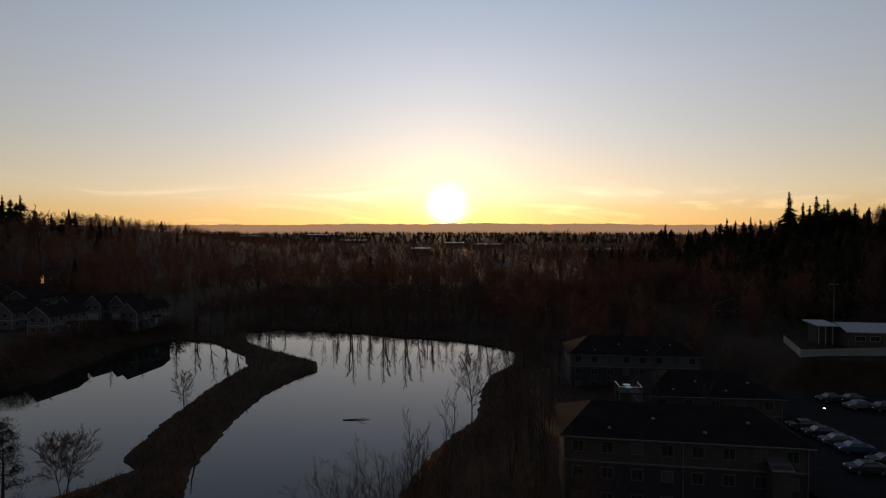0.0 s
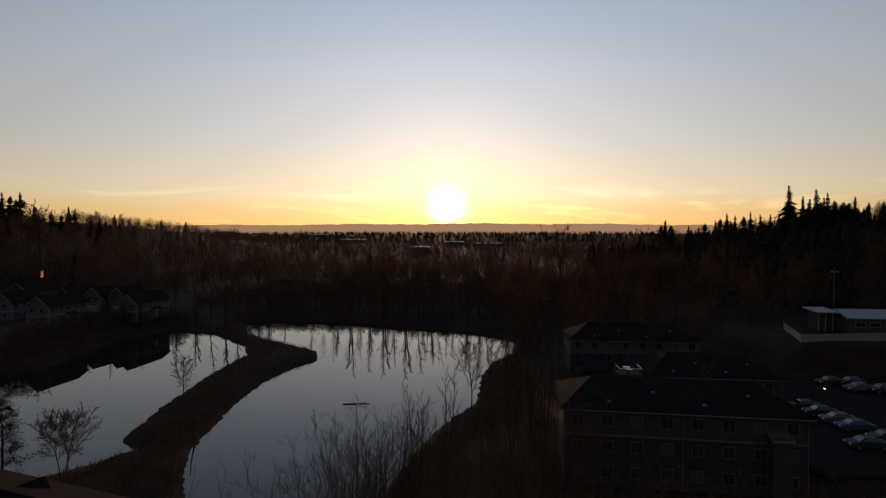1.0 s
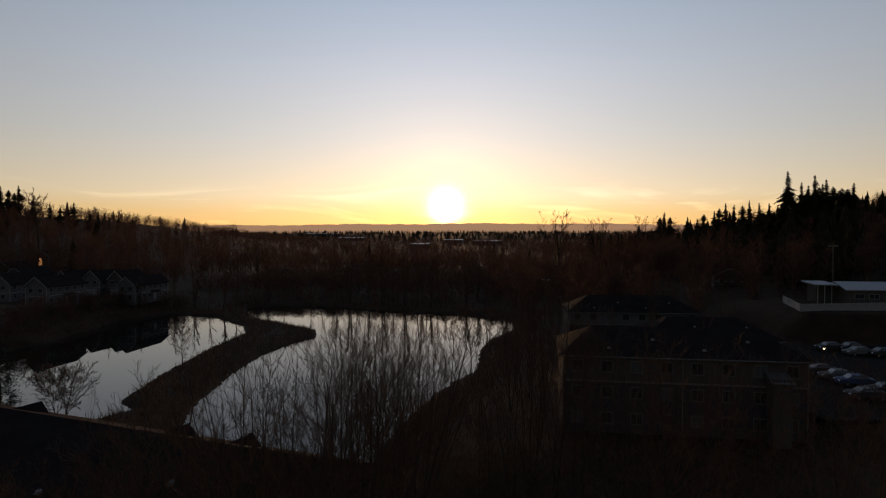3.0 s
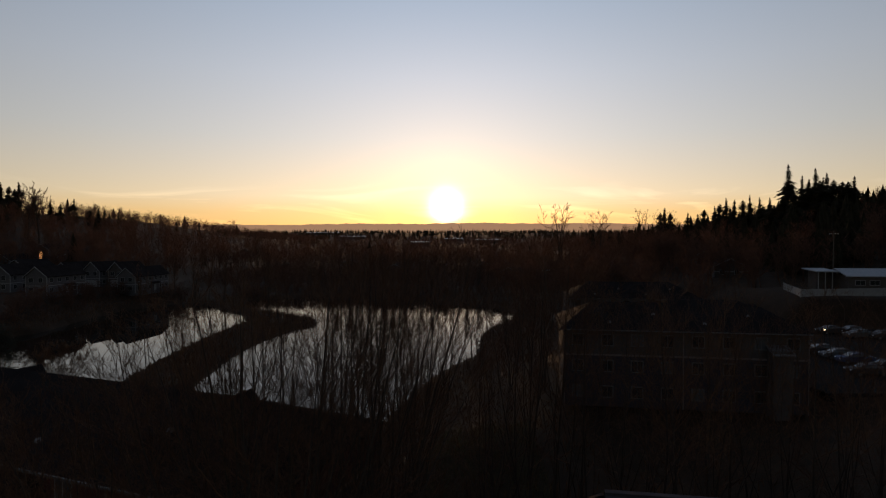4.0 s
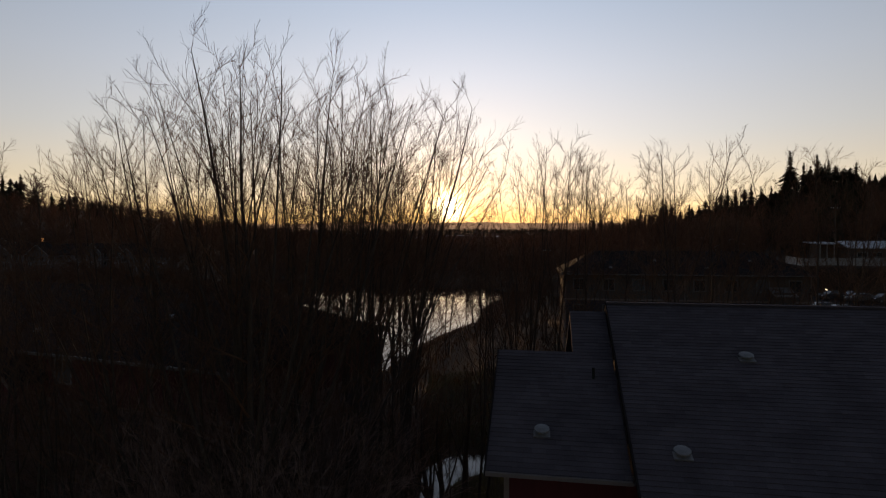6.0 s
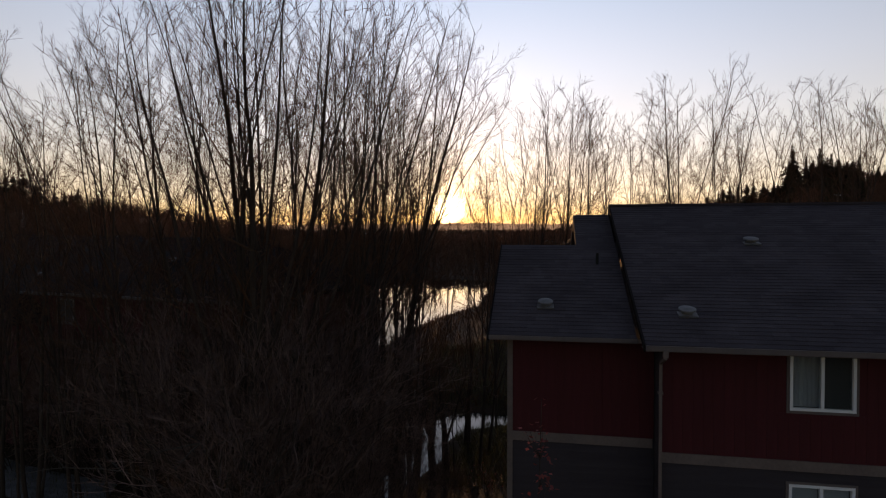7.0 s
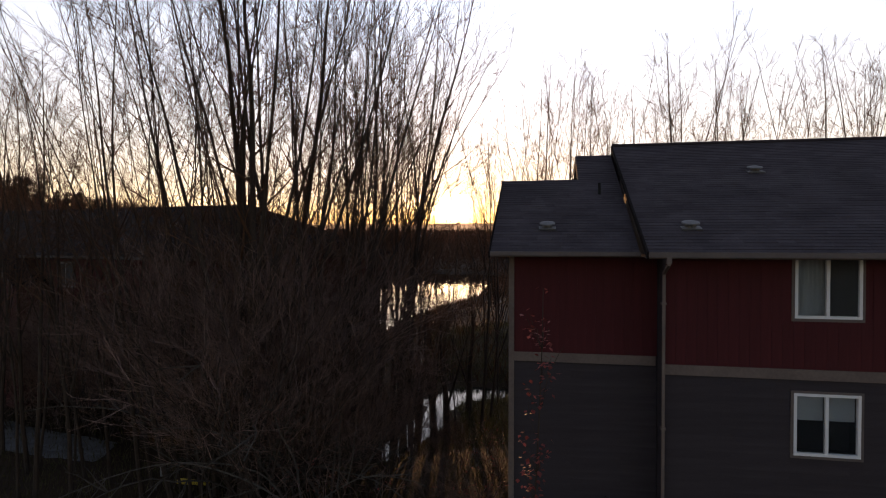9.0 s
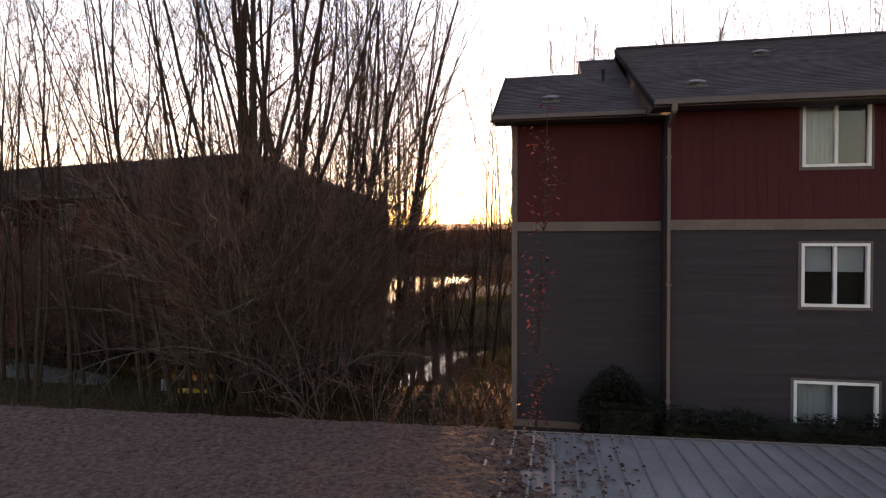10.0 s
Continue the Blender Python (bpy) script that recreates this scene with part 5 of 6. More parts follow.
    xs, ys = np.append(xs, nr.uniform(-100, 70, m)), np.append(ys, nr.uniform(196, 300, m))
    m = 480
    xs, ys = np.append(xs, nr.uniform(-116, -86, m)), np.append(ys, nr.uniform(110, 200, m))
    d = np.hypot(xs, ys)
    Z, S = height(xs, ys), shore(xs, ys)
    q = nr.rand(len(xs))
    side = np.abs(xs) / np.maximum(ys, 1) / 0.8
    right_hill = (xs > 95) & (d < 420)
    chance = np.where(right_hill, 0.55, np.where(d > 1300, 0.5, np.where(d < 260, 0.0, 0.004 + 0.035 * side ** 2)))
    is_con = nr.rand(len(xs)) < chance
    brush = np.arange(len(xs)) >= trees
    is_con &= ~brush
    lot = (xs > 38) & (xs < 104) & (ys > 56) & (ys < 132)
    open_belt = (np.abs(xs + 20) < 90) & (ys < 285) & ~brush
    west = (xs < -84) & (S < 13)
    ok = (S > 2) & ~((np.abs(xs + 120) < 45) & (ys < 222) & (ys > 150) & ~west) & ~lot & ~(open_belt & (xs < 22))
    ok &= ~(brush & ~(west | (ys > 188) | ((xs > 7) & (S < 10))))
    ok &= ~((xs > 22) & (xs < 56) & (ys > 112) & (ys < 134))
    bare, con = [], []
    for i in np.nonzero(ok)[0]:
        hh = ((3.0 + 3.4 * q[i]) * (0.3 + 0.7 * step(2, 10, S[i])) if xs[i] < -84 else (2.2 + 2.6 * q[i] + 3.0 * step(205, 260, ys[i]))) if brush[i] else (10 + 9 * q[i]) if is_con[i] else (9 + 7.5 * q[i])
        if d[i] > 1300:
            hh *= 0.9
        if right_hill[i] and xs[i] < 0.6 * ys[i]:
            hh *= 0.55 + 0.4 * nr.rand()
        src = cones[i % 5] if is_con[i] else (small[i % 4] if d[i] > 800 else half[i % 7] if (brush[i] or d[i] > 420) else shapes[i % 7])
        t = nr.rand() * 6.28
        c, s2 = math.cos(t), math.sin(t)
        v = src.reshape(-1, 3) * np.array((hh * nr.uniform(0.8, 1.2) * (1 if is_con[i] else 1.15), hh * (1 if is_con[i] else 1.15), hh))
        if brush[i]:
            v[:, :2] *= 1.7
        w = np.stack([v[:, 0] * c - v[:, 1] * s2 + xs[i], v[:, 0] * s2 + v[:, 1] * c + ys[i], v[:, 2] + Z[i] - 0.3], -1)
        (con if is_con[i] else bare).append(w)

    def mesh(name, chunks, mat):
        v = np.concatenate(chunks)
        me = bpy.data.meshes.new(name)
        me.vertices.add(len(v))
        me.vertices.foreach_set("co", v.astype(np.float32).ravel())
        k = len(v) // 3
        me.loops.add(k * 3)
        me.loops.foreach_set("vertex_index", np.arange(k * 3, dtype=np.int32))
        me.polygons.add(k)
        me.polygons.foreach_set("loop_start", np.arange(0, k * 3, 3, dtype=np.int32))
        me.update(calc_edges=True)
        me.materials.append(mat)
        return new(name, me)
    tagged(mesh("bare_woods", bare, M_farwood), "brown leafless woods across the valley", "woods", kind="stuff")
    tagged(mesh("conifer_woods", con, M_conifer), "dark conifer woods on the hills and far valley", "woods", kind="stuff")
    # ridge at the end of the valley; its haze is painted as an even glow
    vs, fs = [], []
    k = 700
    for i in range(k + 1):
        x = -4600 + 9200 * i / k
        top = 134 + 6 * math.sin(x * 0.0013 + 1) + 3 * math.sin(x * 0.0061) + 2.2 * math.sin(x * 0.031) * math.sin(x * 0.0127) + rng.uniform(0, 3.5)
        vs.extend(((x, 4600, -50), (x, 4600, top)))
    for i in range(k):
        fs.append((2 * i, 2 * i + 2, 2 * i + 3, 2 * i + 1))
    tagged(part_np("backdrop", vs, fs, M_hazeglow), "wooded ridge far beyond the valley, haze painted as glow", "ridge", kind="structure")

    # reeds and rough grass on the banks
    N0 = 95000
    bx, by = nr.uniform(-105, 26, N0), nr.uniform(40, 206, N0)
    ds = shore(bx, by)
    keep = (ds > 0.1) & (nr.rand(N0) < np.where(ds < 7, 1.0, 0.35))
    bx, by = bx[keep], by[keep]
    bz = height(bx, by)
    hh = nr.uniform(0.35, 1.1, len(bx))
    wd = nr.uniform(0.03, 0.09, len(bx))
    ang = nr.uniform(0, 6.28, len(bx))
    lx, ly = nr.normal(0, 0.25, len(bx)), nr.normal(0, 0.25, len(bx))
    tri = np.stack([np.stack([bx - wd * np.cos(ang), by - wd * np.sin(ang), bz - 0.1], -1), np.stack([bx + wd * np.cos(ang), by + wd * np.sin(ang), bz - 0.1], -1),
                    np.stack([bx + lx * hh, by + ly * hh, bz + hh], -1)], 1).reshape(-1, 3)
    tagged(mesh("reeds", [tri], M_reed), "dry brown reeds and rough grass on the pond banks", "reeds", kind="stuff")


woods()
lone_trees()
hill_conifers()
far_trees()


# ---- houses, cars and small things ----
def flat_window(parent, m, w, h):
    """Small framed window whose face looks to -y."""
    o = part("window", boxes((-0.1, w + 0.1, -0.05, 0.01, -0.1, h + 0.1)), M_fence, parent)
    o.matrix_basis = m
    part("pane", boxes((0, w / 2 - 0.03, -0.07, -0.052, 0, h), (w / 2 + 0.03, w, -0.07, -0.052, 0, h)), M_dark, o)
    return o


def house(m, W, L, h, rise, wall, label, group="row houses", garage=False, storeys=2):
    """Gable front on -y, W wide, L deep; windows on the front and on the side that looks to +x."""
    e = thing("house", m, label, "house", group)
    bm = bmesh.new()
    box(bm, 0, W, 0, L, -1.0, h)
    for y in (0, L):
        v = [bm.verts.new(p) for p in ((0, y, h), (W, y, h), (W / 2, y, h + rise))]
        bm.faces.new(v)
    part("wall", bm, wall, e)
    bm = bmesh.new()
    o, k = 0.45, rise / (W / 2)
    slab(bm, [(-o, -o, h - o * k + 0.12), (W / 2, -o, h + rise + 0.12), (W / 2, L + o, h + rise + 0.12), (-o, L + o, h - o * k + 0.12)], 0.18)
    slab(bm, [(W / 2, -o, h + rise + 0.12), (W + o, -o, h - o * k + 0.12), (W + o, L + o, h - o * k + 0.12), (W / 2, L + o, h + rise + 0.12)], 0.18)
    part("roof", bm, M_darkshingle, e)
    bm = bmesh.new()
    slab(bm, [(-o, -o - 0.06, h - o * k + 0.14), (W / 2, -o - 0.06, h + rise + 0.14), (W / 2, -o - 0.004, h + rise + 0.14), (-o, -o - 0.004, h - o * k + 0.14)], 0.28)
    slab(bm, [(W / 2, -o - 0.06, h + rise + 0.14), (W + o, -o - 0.06, h - o * k + 0.14), (W + o, -o - 0.004, h - o * k + 0.14), (W / 2, -o - 0.004, h + rise + 0.14)], 0.28)
    part("rake_trim", bm, M_fence, e)
    part("band", boxes((-0.03, W + 0.03, -0.06, -0.004, h / 2 - 0.1, h / 2 + 0.1), (W + 0.004, W + 0.06, 0, L, h / 2 - 0.1, h / 2 + 0.1)), M_fence, e)
    for c in ((-0.05, 0.12, -0.055, 0.1), (W - 0.12, W + 0.055, -0.055, 0.1), (W - 0.1, W + 0.055, L - 0.12, L + 0.02)):
        part("corner_trim", boxes((*c, 0, h)), M_fence, e)
    side = Matrix.Rotation(radians(90), 4, "Z")
    for s in range(storeys):
        z = 0.95 + s * h / 2
        if not (garage and s == 0):
            for x in (W * 0.18, W * 0.62):
                flat_window(e, Matrix.Translation((x, 0, z)), 1.2, 1.25)
        n = max(2, int(L / 3))
        for i in range(n):
            y = (i + 0.35) * L / n
            if s == 0 and i == n // 2:
                d = part("door", boxes((-0.1, 1.0, -0.05, 0.01, -0.9, 1.2)), M_fence, e, "white front door")
                d.matrix_basis = Matrix.Translation((W, y, z)) @ side
            else:
                flat_window(e, Matrix.Translation((W, y, z)) @ side, 1.1, 1.2)
    if garage:
        part("garage_door", boxes((W * 0.15, W * 0.85, -0.05, 0.01, 0.0, 2.2)), M_fence, e, "white panelled garage door")
    # porch roof on the side
    bm = bmesh.new()
    slab(bm, [(W + 0.01, L * 0.42, 3.0), (W + 1.5, L * 0.42, 2.6), (W + 1.5, L * 0.68, 2.6), (W + 0.01, L * 0.68, 3.0)], 0.12)
    part("porch_roof", bm, M_darkshingle, e)
    for y in (L * 0.43, L * 0.66):
        part("porch_post", boxes((W + 1.3, W + 1.42, y, y + 0.12, -0.4, 2.55)), M_fence, e)
    return e


def ground_at(x, y):
    return float(height(x, y))


def row_houses():
    for x, y, turn, W, L, h, rise, wall, label, gar in (
            (-118.8, 161.5, -6, 6.6, 15, 5.6, 2.6, M_housegrey, "pale grey two-storey row house with white trim", False),
            (-138.0, 172.0, -6, 7.5, 13, 5.4, 3.0, M_housegrey, "pale grey gabled house with white trim above the bank", False),
            (-130.0, 190.0, -10, 6.0, 11, 5.4, 2.8, M_housetan, "taupe gabled house with white garage door", True),
            (-120.5, 190.5, -10, 6.0, 11, 5.4, 2.8, M_housegrey, "grey gabled house with white garage door", True),
            (-112.5, 191.0, -10, 5.6, 11, 5.4, 2.8, M_housetan, "taupe gabled house with covered porch", True),
            (-104.0, 181.5, -6, 6.0, 18, 5.4, 2.6, M_housegrey, "long grey two-storey row house with white trim", False),
            (-158.0, 205.0, -12, 9.0, 12, 5.0, 2.6, M_housetan, "taupe house with wide roof on the slope", False),
            (-176.0, 222.0, -12, 9.0, 12, 5.0, 2.6, M_housegrey, "grey house among trees on the slope", False)):
        house(pose(x, y, ground_at(x + 2, y + 5) + 0.2, 0, 0, turn), W, L, h, rise, wall, label, garage=gar)
    # house added to hold an emissive pane, which paints an orange bright spot
    e = house(pose(-187.5, 260.0, ground_at(-184, 262) + 0.2, 0, 0, -8), 8.0, 10.0, 5.2, 2.4, M_housetan, "taupe house with a tall amber glowing pane on the slope")
    lit = part("window", boxes((-0.1, 1.6, -0.05, 0.01, -0.1, 3.4)), M_fence, e)
    lit.matrix_basis = Matrix.Translation((3.2, -0.08, 0.8))
    part("pane", boxes((0, 1.5, -0.07, -0.052, 0, 3.3)), M_glowpane, lit, "amber pane with painted-in glow")


def valley_houses():
    """Scattered roofs between the trees of the valley, and long pale halls farther out."""
    rng = random.Random(77)
    for b, d, wall in ((-0.29, 300, M_housetan), (-0.18, 330, M_housegrey), (-0.10, 280, M_housetan), (0.06, 300, M_housegrey), (0.10, 250, M_housetan), (0.12, 360, M_housegrey), (0.2, 300, M_housetan),
                       (0.47, 420, M_housegrey), (0.49, 480, M_housegrey), (0.40, 250, M_housetan), (0.45, 215, M_housegrey), (-0.36, 420, M_housetan), (-0.05, 420, M_housegrey), (0.28, 420, M_housetan), (0.48, 170, M_housetan)):
        x, y = b * d, d
        house(pose(x, y, ground_at(x, y) + 0.3, 0, 0, rng.uniform(-25, 25)), 9, 13, 3.4, 2.2, wall, "small gabled house among bare trees in the valley", "valley houses", storeys=1)
    for b, d, w in ((-0.35, 1700, 80), (-0.16, 1300, 60), (-0.21, 1900, 110), (0.02, 1250, 40), (0.08, 1150, 60), (0.27, 900, 50), (0.31, 950, 40), (-0.04, 900, 30)):
        x, y = b * d, d
        z = ground_at(x, y)
        e = thing("warehouse", pose(x, y, z, 0, 0, rng.uniform(-5, 5)), "long pale-roofed hall far down the valley", "warehouse", "valley halls")
        part("wall", boxes((-w / 2, w / 2, 0, 30, -2, 6)), M_housegrey, e)
        bm = bmesh.new()
        slab(bm, [(-w / 2 - 1, -1, 6.4), (w / 2 + 1, -1, 6.4), (w / 2 + 1, 15, 8.0), (-w / 2 - 1, 15, 8.0)], 0.4)
        slab(bm, [(-w / 2 - 1, 15, 8.0), (w / 2 + 1, 15, 8.0), (w / 2 + 1, 31, 6.4), (-w / 2 - 1, 31, 6.4)], 0.4)
        part("roof", bm, M_farroof, e, "pale metal roof")


def white_building():
    e = thing("house", pose(80.4, 119.5, 10.3, 0, 0, -8), "low tan house with pale metal roofs and an open porch", "house")
    part("wall", boxes((5.2, 17.5, 0.5, 9, -1.5, 3.3), (1.2, 5.2, 5.2, 9, -1.5, 3.9)), M_housetan, e)
    bm = bmesh.new()
    slab(bm, [(4.6, 0, 3.3), (18, 0, 3.3), (18, 4.7, 4.7), (4.6, 4.7, 4.7)], 0.2)
    slab(bm, [(4.6, 4.7, 4.7), (18, 4.7, 4.7), (18, 9.6, 3.3), (4.6, 9.6, 3.3)], 0.2)
    part("roof", bm, M_paleroof, e, "pale metal gable roof")
    bm = bmesh.new()
    slab(bm, [(0, 2.6, 4.15), (4.55, 2.6, 4.15), (4.55, 9.4, 4.5), (0, 9.4, 4.5)], 0.22)
    part("porch_roof", bm, M_paleroof, e, "flat pale porch roof")
    for x in (0.5, 1.9, 3.3):
        part("porch_post", boxes((x, x + 0.14, 3.0, 3.14, -0.5, 3.93)), M_fence, e)
    for x in (6.6, 9.4, 12.6):
        flat_window(e, Matrix.Translation((x, 0.5, 1.4)), 1.8, 0.9)
    part("gable_vent", boxes((5.12, 5.2, 4.2, 5.2, 3.5, 4.1)), M_fence, e)
    f = thing("fence", Matrix.Identity(4), "white vinyl panel fence round a yard", "fence")

    def run(x0, y0, x1, y1):
        n = max(2, int(math.hypot(x1 - x0, y1 - y0) / 2.4))
        turn = math.degrees(math.atan2(y1 - y0, x1 - x0))
        l = math.hypot(x1 - x0, y1 - y0) / n
        za, zb = ground_at(x0, y0), ground_at(x1, y1)
        for i in range(n):
            x, y = x0 + (x1 - x0) * i / n, y0 + (y1 - y0) * i / n
            z = za + (zb - za) * i / n
            part("post", boxes((-0.07, 0.07, -0.07, 0.07, -2.0, 1.6)), M_fence, f).matrix_basis = pose(x, y, z, 0, 0, turn)
            bm = boxes((0.08, l - 0.08, -0.025, 0.025, -1.2, 1.5))
            for v in bm.verts:
                v.co.z += v.co.x / l * (zb - za) / n
            part("panel", bm, M_fence, f).matrix_basis = pose(x, y, z, 0, 0, turn)
    run(76.0, 126.0, 69.6, 109.8)
    run(69.6, 109.8, 92, 112.0)


def car(m, paint, label):
    e = thing("car", m, label, "car", "parked cars")
    prof = [(-2.2, 0.35), (-2.25, 0.75), (-1.9, 0.92), (-1.2, 0.98), (-0.55, 1.42), (0.85, 1.45), (1.55, 1.02), (2.15, 0.95), (2.25, 0.55), (2.15, 0.32)]
    bm = bmesh.new()
    rows = []
    for y, inset in ((-0.86, 0.1), (-0.8, 0.0), (0.8, 0.0), (0.86, 0.1)):
        rows.append([bm.verts.new((x * (1 - 0.03 * (inset > 0)), y * (0.8 if z > 1.1 else 1), z - inset * 0.3 * (z > 0.5))) for x, z in prof])
    for a, b in zip(rows, rows[1:]):
        for i in range(len(prof)):
            j = (i + 1) % len(prof)
            bm.faces.new((a[i], a[j], b[j], b[i]))
    bm.faces.new(rows[0][::-1])
    bm.faces.new(rows[-1])
    bmesh.ops.recalc_face_normals(bm, faces=bm.faces)
    part("body", bm, paint, e, smooth=False)
    for y in (-0.735, 0.735):
        bm = bmesh.new()
        v = [bm.verts.new((x, y * (1 if z > 1.2 else 1.18), z)) for x, z in ((-1.0, 1.04), (-0.48, 1.36), (0.8, 1.38), (1.35, 1.05))]
        bm.faces.new(v)
        part("side_window", bm, M_carglass, e)
    bm = bmesh.new()
    bm.faces.new([bm.verts.new(p) for p in ((-1.2, -0.66, 1.01), (-1.2, 0.66, 1.01), (-0.58, 0.58, 1.43), (-0.58, -0.58, 1.43))])
    part("windscreen", bm, M_carglass, e)
    bm = bmesh.new()
    bm.faces.new([bm.verts.new(p) for p in ((1.53, -0.66, 1.05), (1.53, 0.66, 1.05), (0.9, 0.58, 1.455), (0.9, -0.58, 1.455))])
    part("rear_window", bm, M_carglass, e)
    for x in (-1.35, 1.35):
        for y in (-0.82, 0.82):
            bm = bmesh.new()
            cylinder(bm, 0, 0, -0.1, 0.1, 0.32, 0.32, 14)
            w = part("wheel", bm, M_tyre, e)
            w.matrix_basis = pose(x, y, 0.32, 90, 0, 0)
            bm = bmesh.new()
            cylinder(bm, 0, 0, -0.11, 0.11, 0.19, 0.19, 10)
            part("rim", bm, M_metal, w)
    for y in (-0.6, 0.6):
        part("headlight", boxes((-2.26, -2.18, y - 0.16, y + 0.16, 0.66, 0.8)), M_white, e)
        part("tail_light", boxes((2.16, 2.24, y - 0.14, y + 0.14, 0.72, 0.88)), M_paint[3], e)
    return e


def parking():
    bm = boxes((41, 92, 60, 104, 4.2, 5.06))
    tagged(part("road", bm, M_asphalt), "dark asphalt parking area with worn surface", "parking lot", kind="structure")
    names = ("silver", "white", "dark", "red", "blue")
    spots = [(67, 97.5, 3, 0), (70.5, 97.2, 3, 2), (69, 93.5, 3, 1), (72.2, 92.5, 3, 0), (75.5, 92.2, 3, 2), (53.5, 83.5, -8, 0), (54.0, 80.5, -8, 2), (54.3, 77.3, -8, 1), (54.5, 74.4, -8, 4),
             (55.5, 70.2, -5, 0), (56.0, 66.8, -5, 1), (51.2, 68.0, -5, 2)]
    for x, y, turn, c in spots:
        car(pose(x, y, 5.06, 0, 0, turn), M_paint[c], names[c] + " car parked on dark asphalt")
    e = thing("street_lamp", Matrix.Translation((57.2, 84.5, 5.06)), "slim dark parking lamp with small glowing head", "street lamp")
    bm = bmesh.new()
    cylinder(bm, 0, 0, 0, 2.75, 0.06, 0.05)
    part("pole", bm, M_dark, e)
    bm = bmesh.new()
    cylinder(bm, 0, 0, 2.75, 2.95, 0.12, 0.14)
    part("lantern", bm, M_lamp, e, "warm glowing lantern")
    bm = bmesh.new()
    cylinder(bm, 0, 0, 2.95, 3.05, 0.2, 0.05)
    part("cap", bm, M_dark, e)
    # small shed with pale roof
    s = thing("shed", pose(33.6, 57.4, 0, 0, 0, -9), "small stair hood with pale sheet-metal roof", "shed")
    part("wall", boxes((0.15, 2.0, 0.1, 2.8, 3, 10.0)), M_housetan, s)
    bm = bmesh.new()
    slab(bm, [(0, -0.2, 9.7), (2.2, -0.2, 9.7), (2.2, 3.0, 10.9), (0, 3.0, 10.9)], 0.1)
    part("roof", bm, M_farroof, s, "pale sheet-metal roof")


def dishes():
    """Roof deck with rails and two pale round tables."""
    e = thing("roof_deck", pose(28.3, 90.5, 0, 0, 0, -6), "railed upper deck on grey posts", "deck")
    part("floor", boxes((0, 3.6, 0, 3.4, 8.35, 8.5)), M_dark, e)
    for x in (0, 3.5):
        for y in (0, 3.3):
            part("post", boxes((x, x + 0.1, y, y + 0.1, 1.5, 9.55)), M_trim, e)
    part("rail", boxes((0, 3.6, 0, 0.08, 9.45, 9.55), (0, 0.08, 0.08, 3.4, 9.45, 9.55), (3.52, 3.6, 0.08, 3.4, 9.45, 9.55)), M_white, e)
    for i in range(9):
        part("baluster", boxes((0.3 + i * 0.36, 0.34 + i * 0.36, 0.02, 0.06, 8.5, 9.45)), M_trim, e)
    for y in (0.9, 2.4):
        t = thing("round_table", pose(28.3 + 1.7 + y * 0.1, 90.5 + y, 8.5), "pale round patio table on the deck", "table", "patio tables")
        bm = bmesh.new()
        cylinder(bm, 0, 0, 0.7, 0.74, 0.62, 0.62, 20)
        part("tabletop", bm, M_white, t)
        bm = bmesh.new()
        cylinder(bm, 0, 0, 0.0, 0.7, 0.06, 0.06)
        part("leg", bm, M_dark, t)


def poles():
    spots = [(90.5, 131, 12.8), (31.5, 172, 11.0), (150, 128, 12.0), (-6, 215, 11)]
    tops = []
    for x, y, h in spots:
        z = ground_at(x, y)
        e = thing("utility_pole", Matrix.Translation((x, y, z)), "weathered wooden utility pole with crossarm", "utility pole", "utility poles")
        bm = bmesh.new()
        cylinder(bm, 0, 0, -0.5, h, 0.17, 0.11)
        part("pole", bm, M_pole, e)
        part("crossarm", boxes((-1.1, 1.1, -0.06, 0.06, h - 0.9, h - 0.76)), M_pole, e)
        for q in (-1.0, -0.45, 0.45, 1.0):
            bm = bmesh.new()
            cylinder(bm, q, 0, h - 0.75, h - 0.55, 0.05, 0.03, 8)
            part("insulator", bm, M_white, e)
        tops.append(Vector((x, y, z + h - 0.55)))
    for a, b in ((0, 1), (0, 2), (1, 3)):
        for off in (-1.0, 1.0):
            t = Tubes()
            pts = []
            for i in range(15):
                f = i / 14
                p = tops[a].lerp(tops[b], f)
                pts.append(Vector((p.x + off, p.y, p.z - 2.2 * 4 * f * (1 - f) * 0.6)))
            t.add(pts, 0.025, 0.025, 4)
            tagged(part_np("power_line", t.v, t.f, M_dark), "thin sagging power line between utility poles", "cable", "power lines")


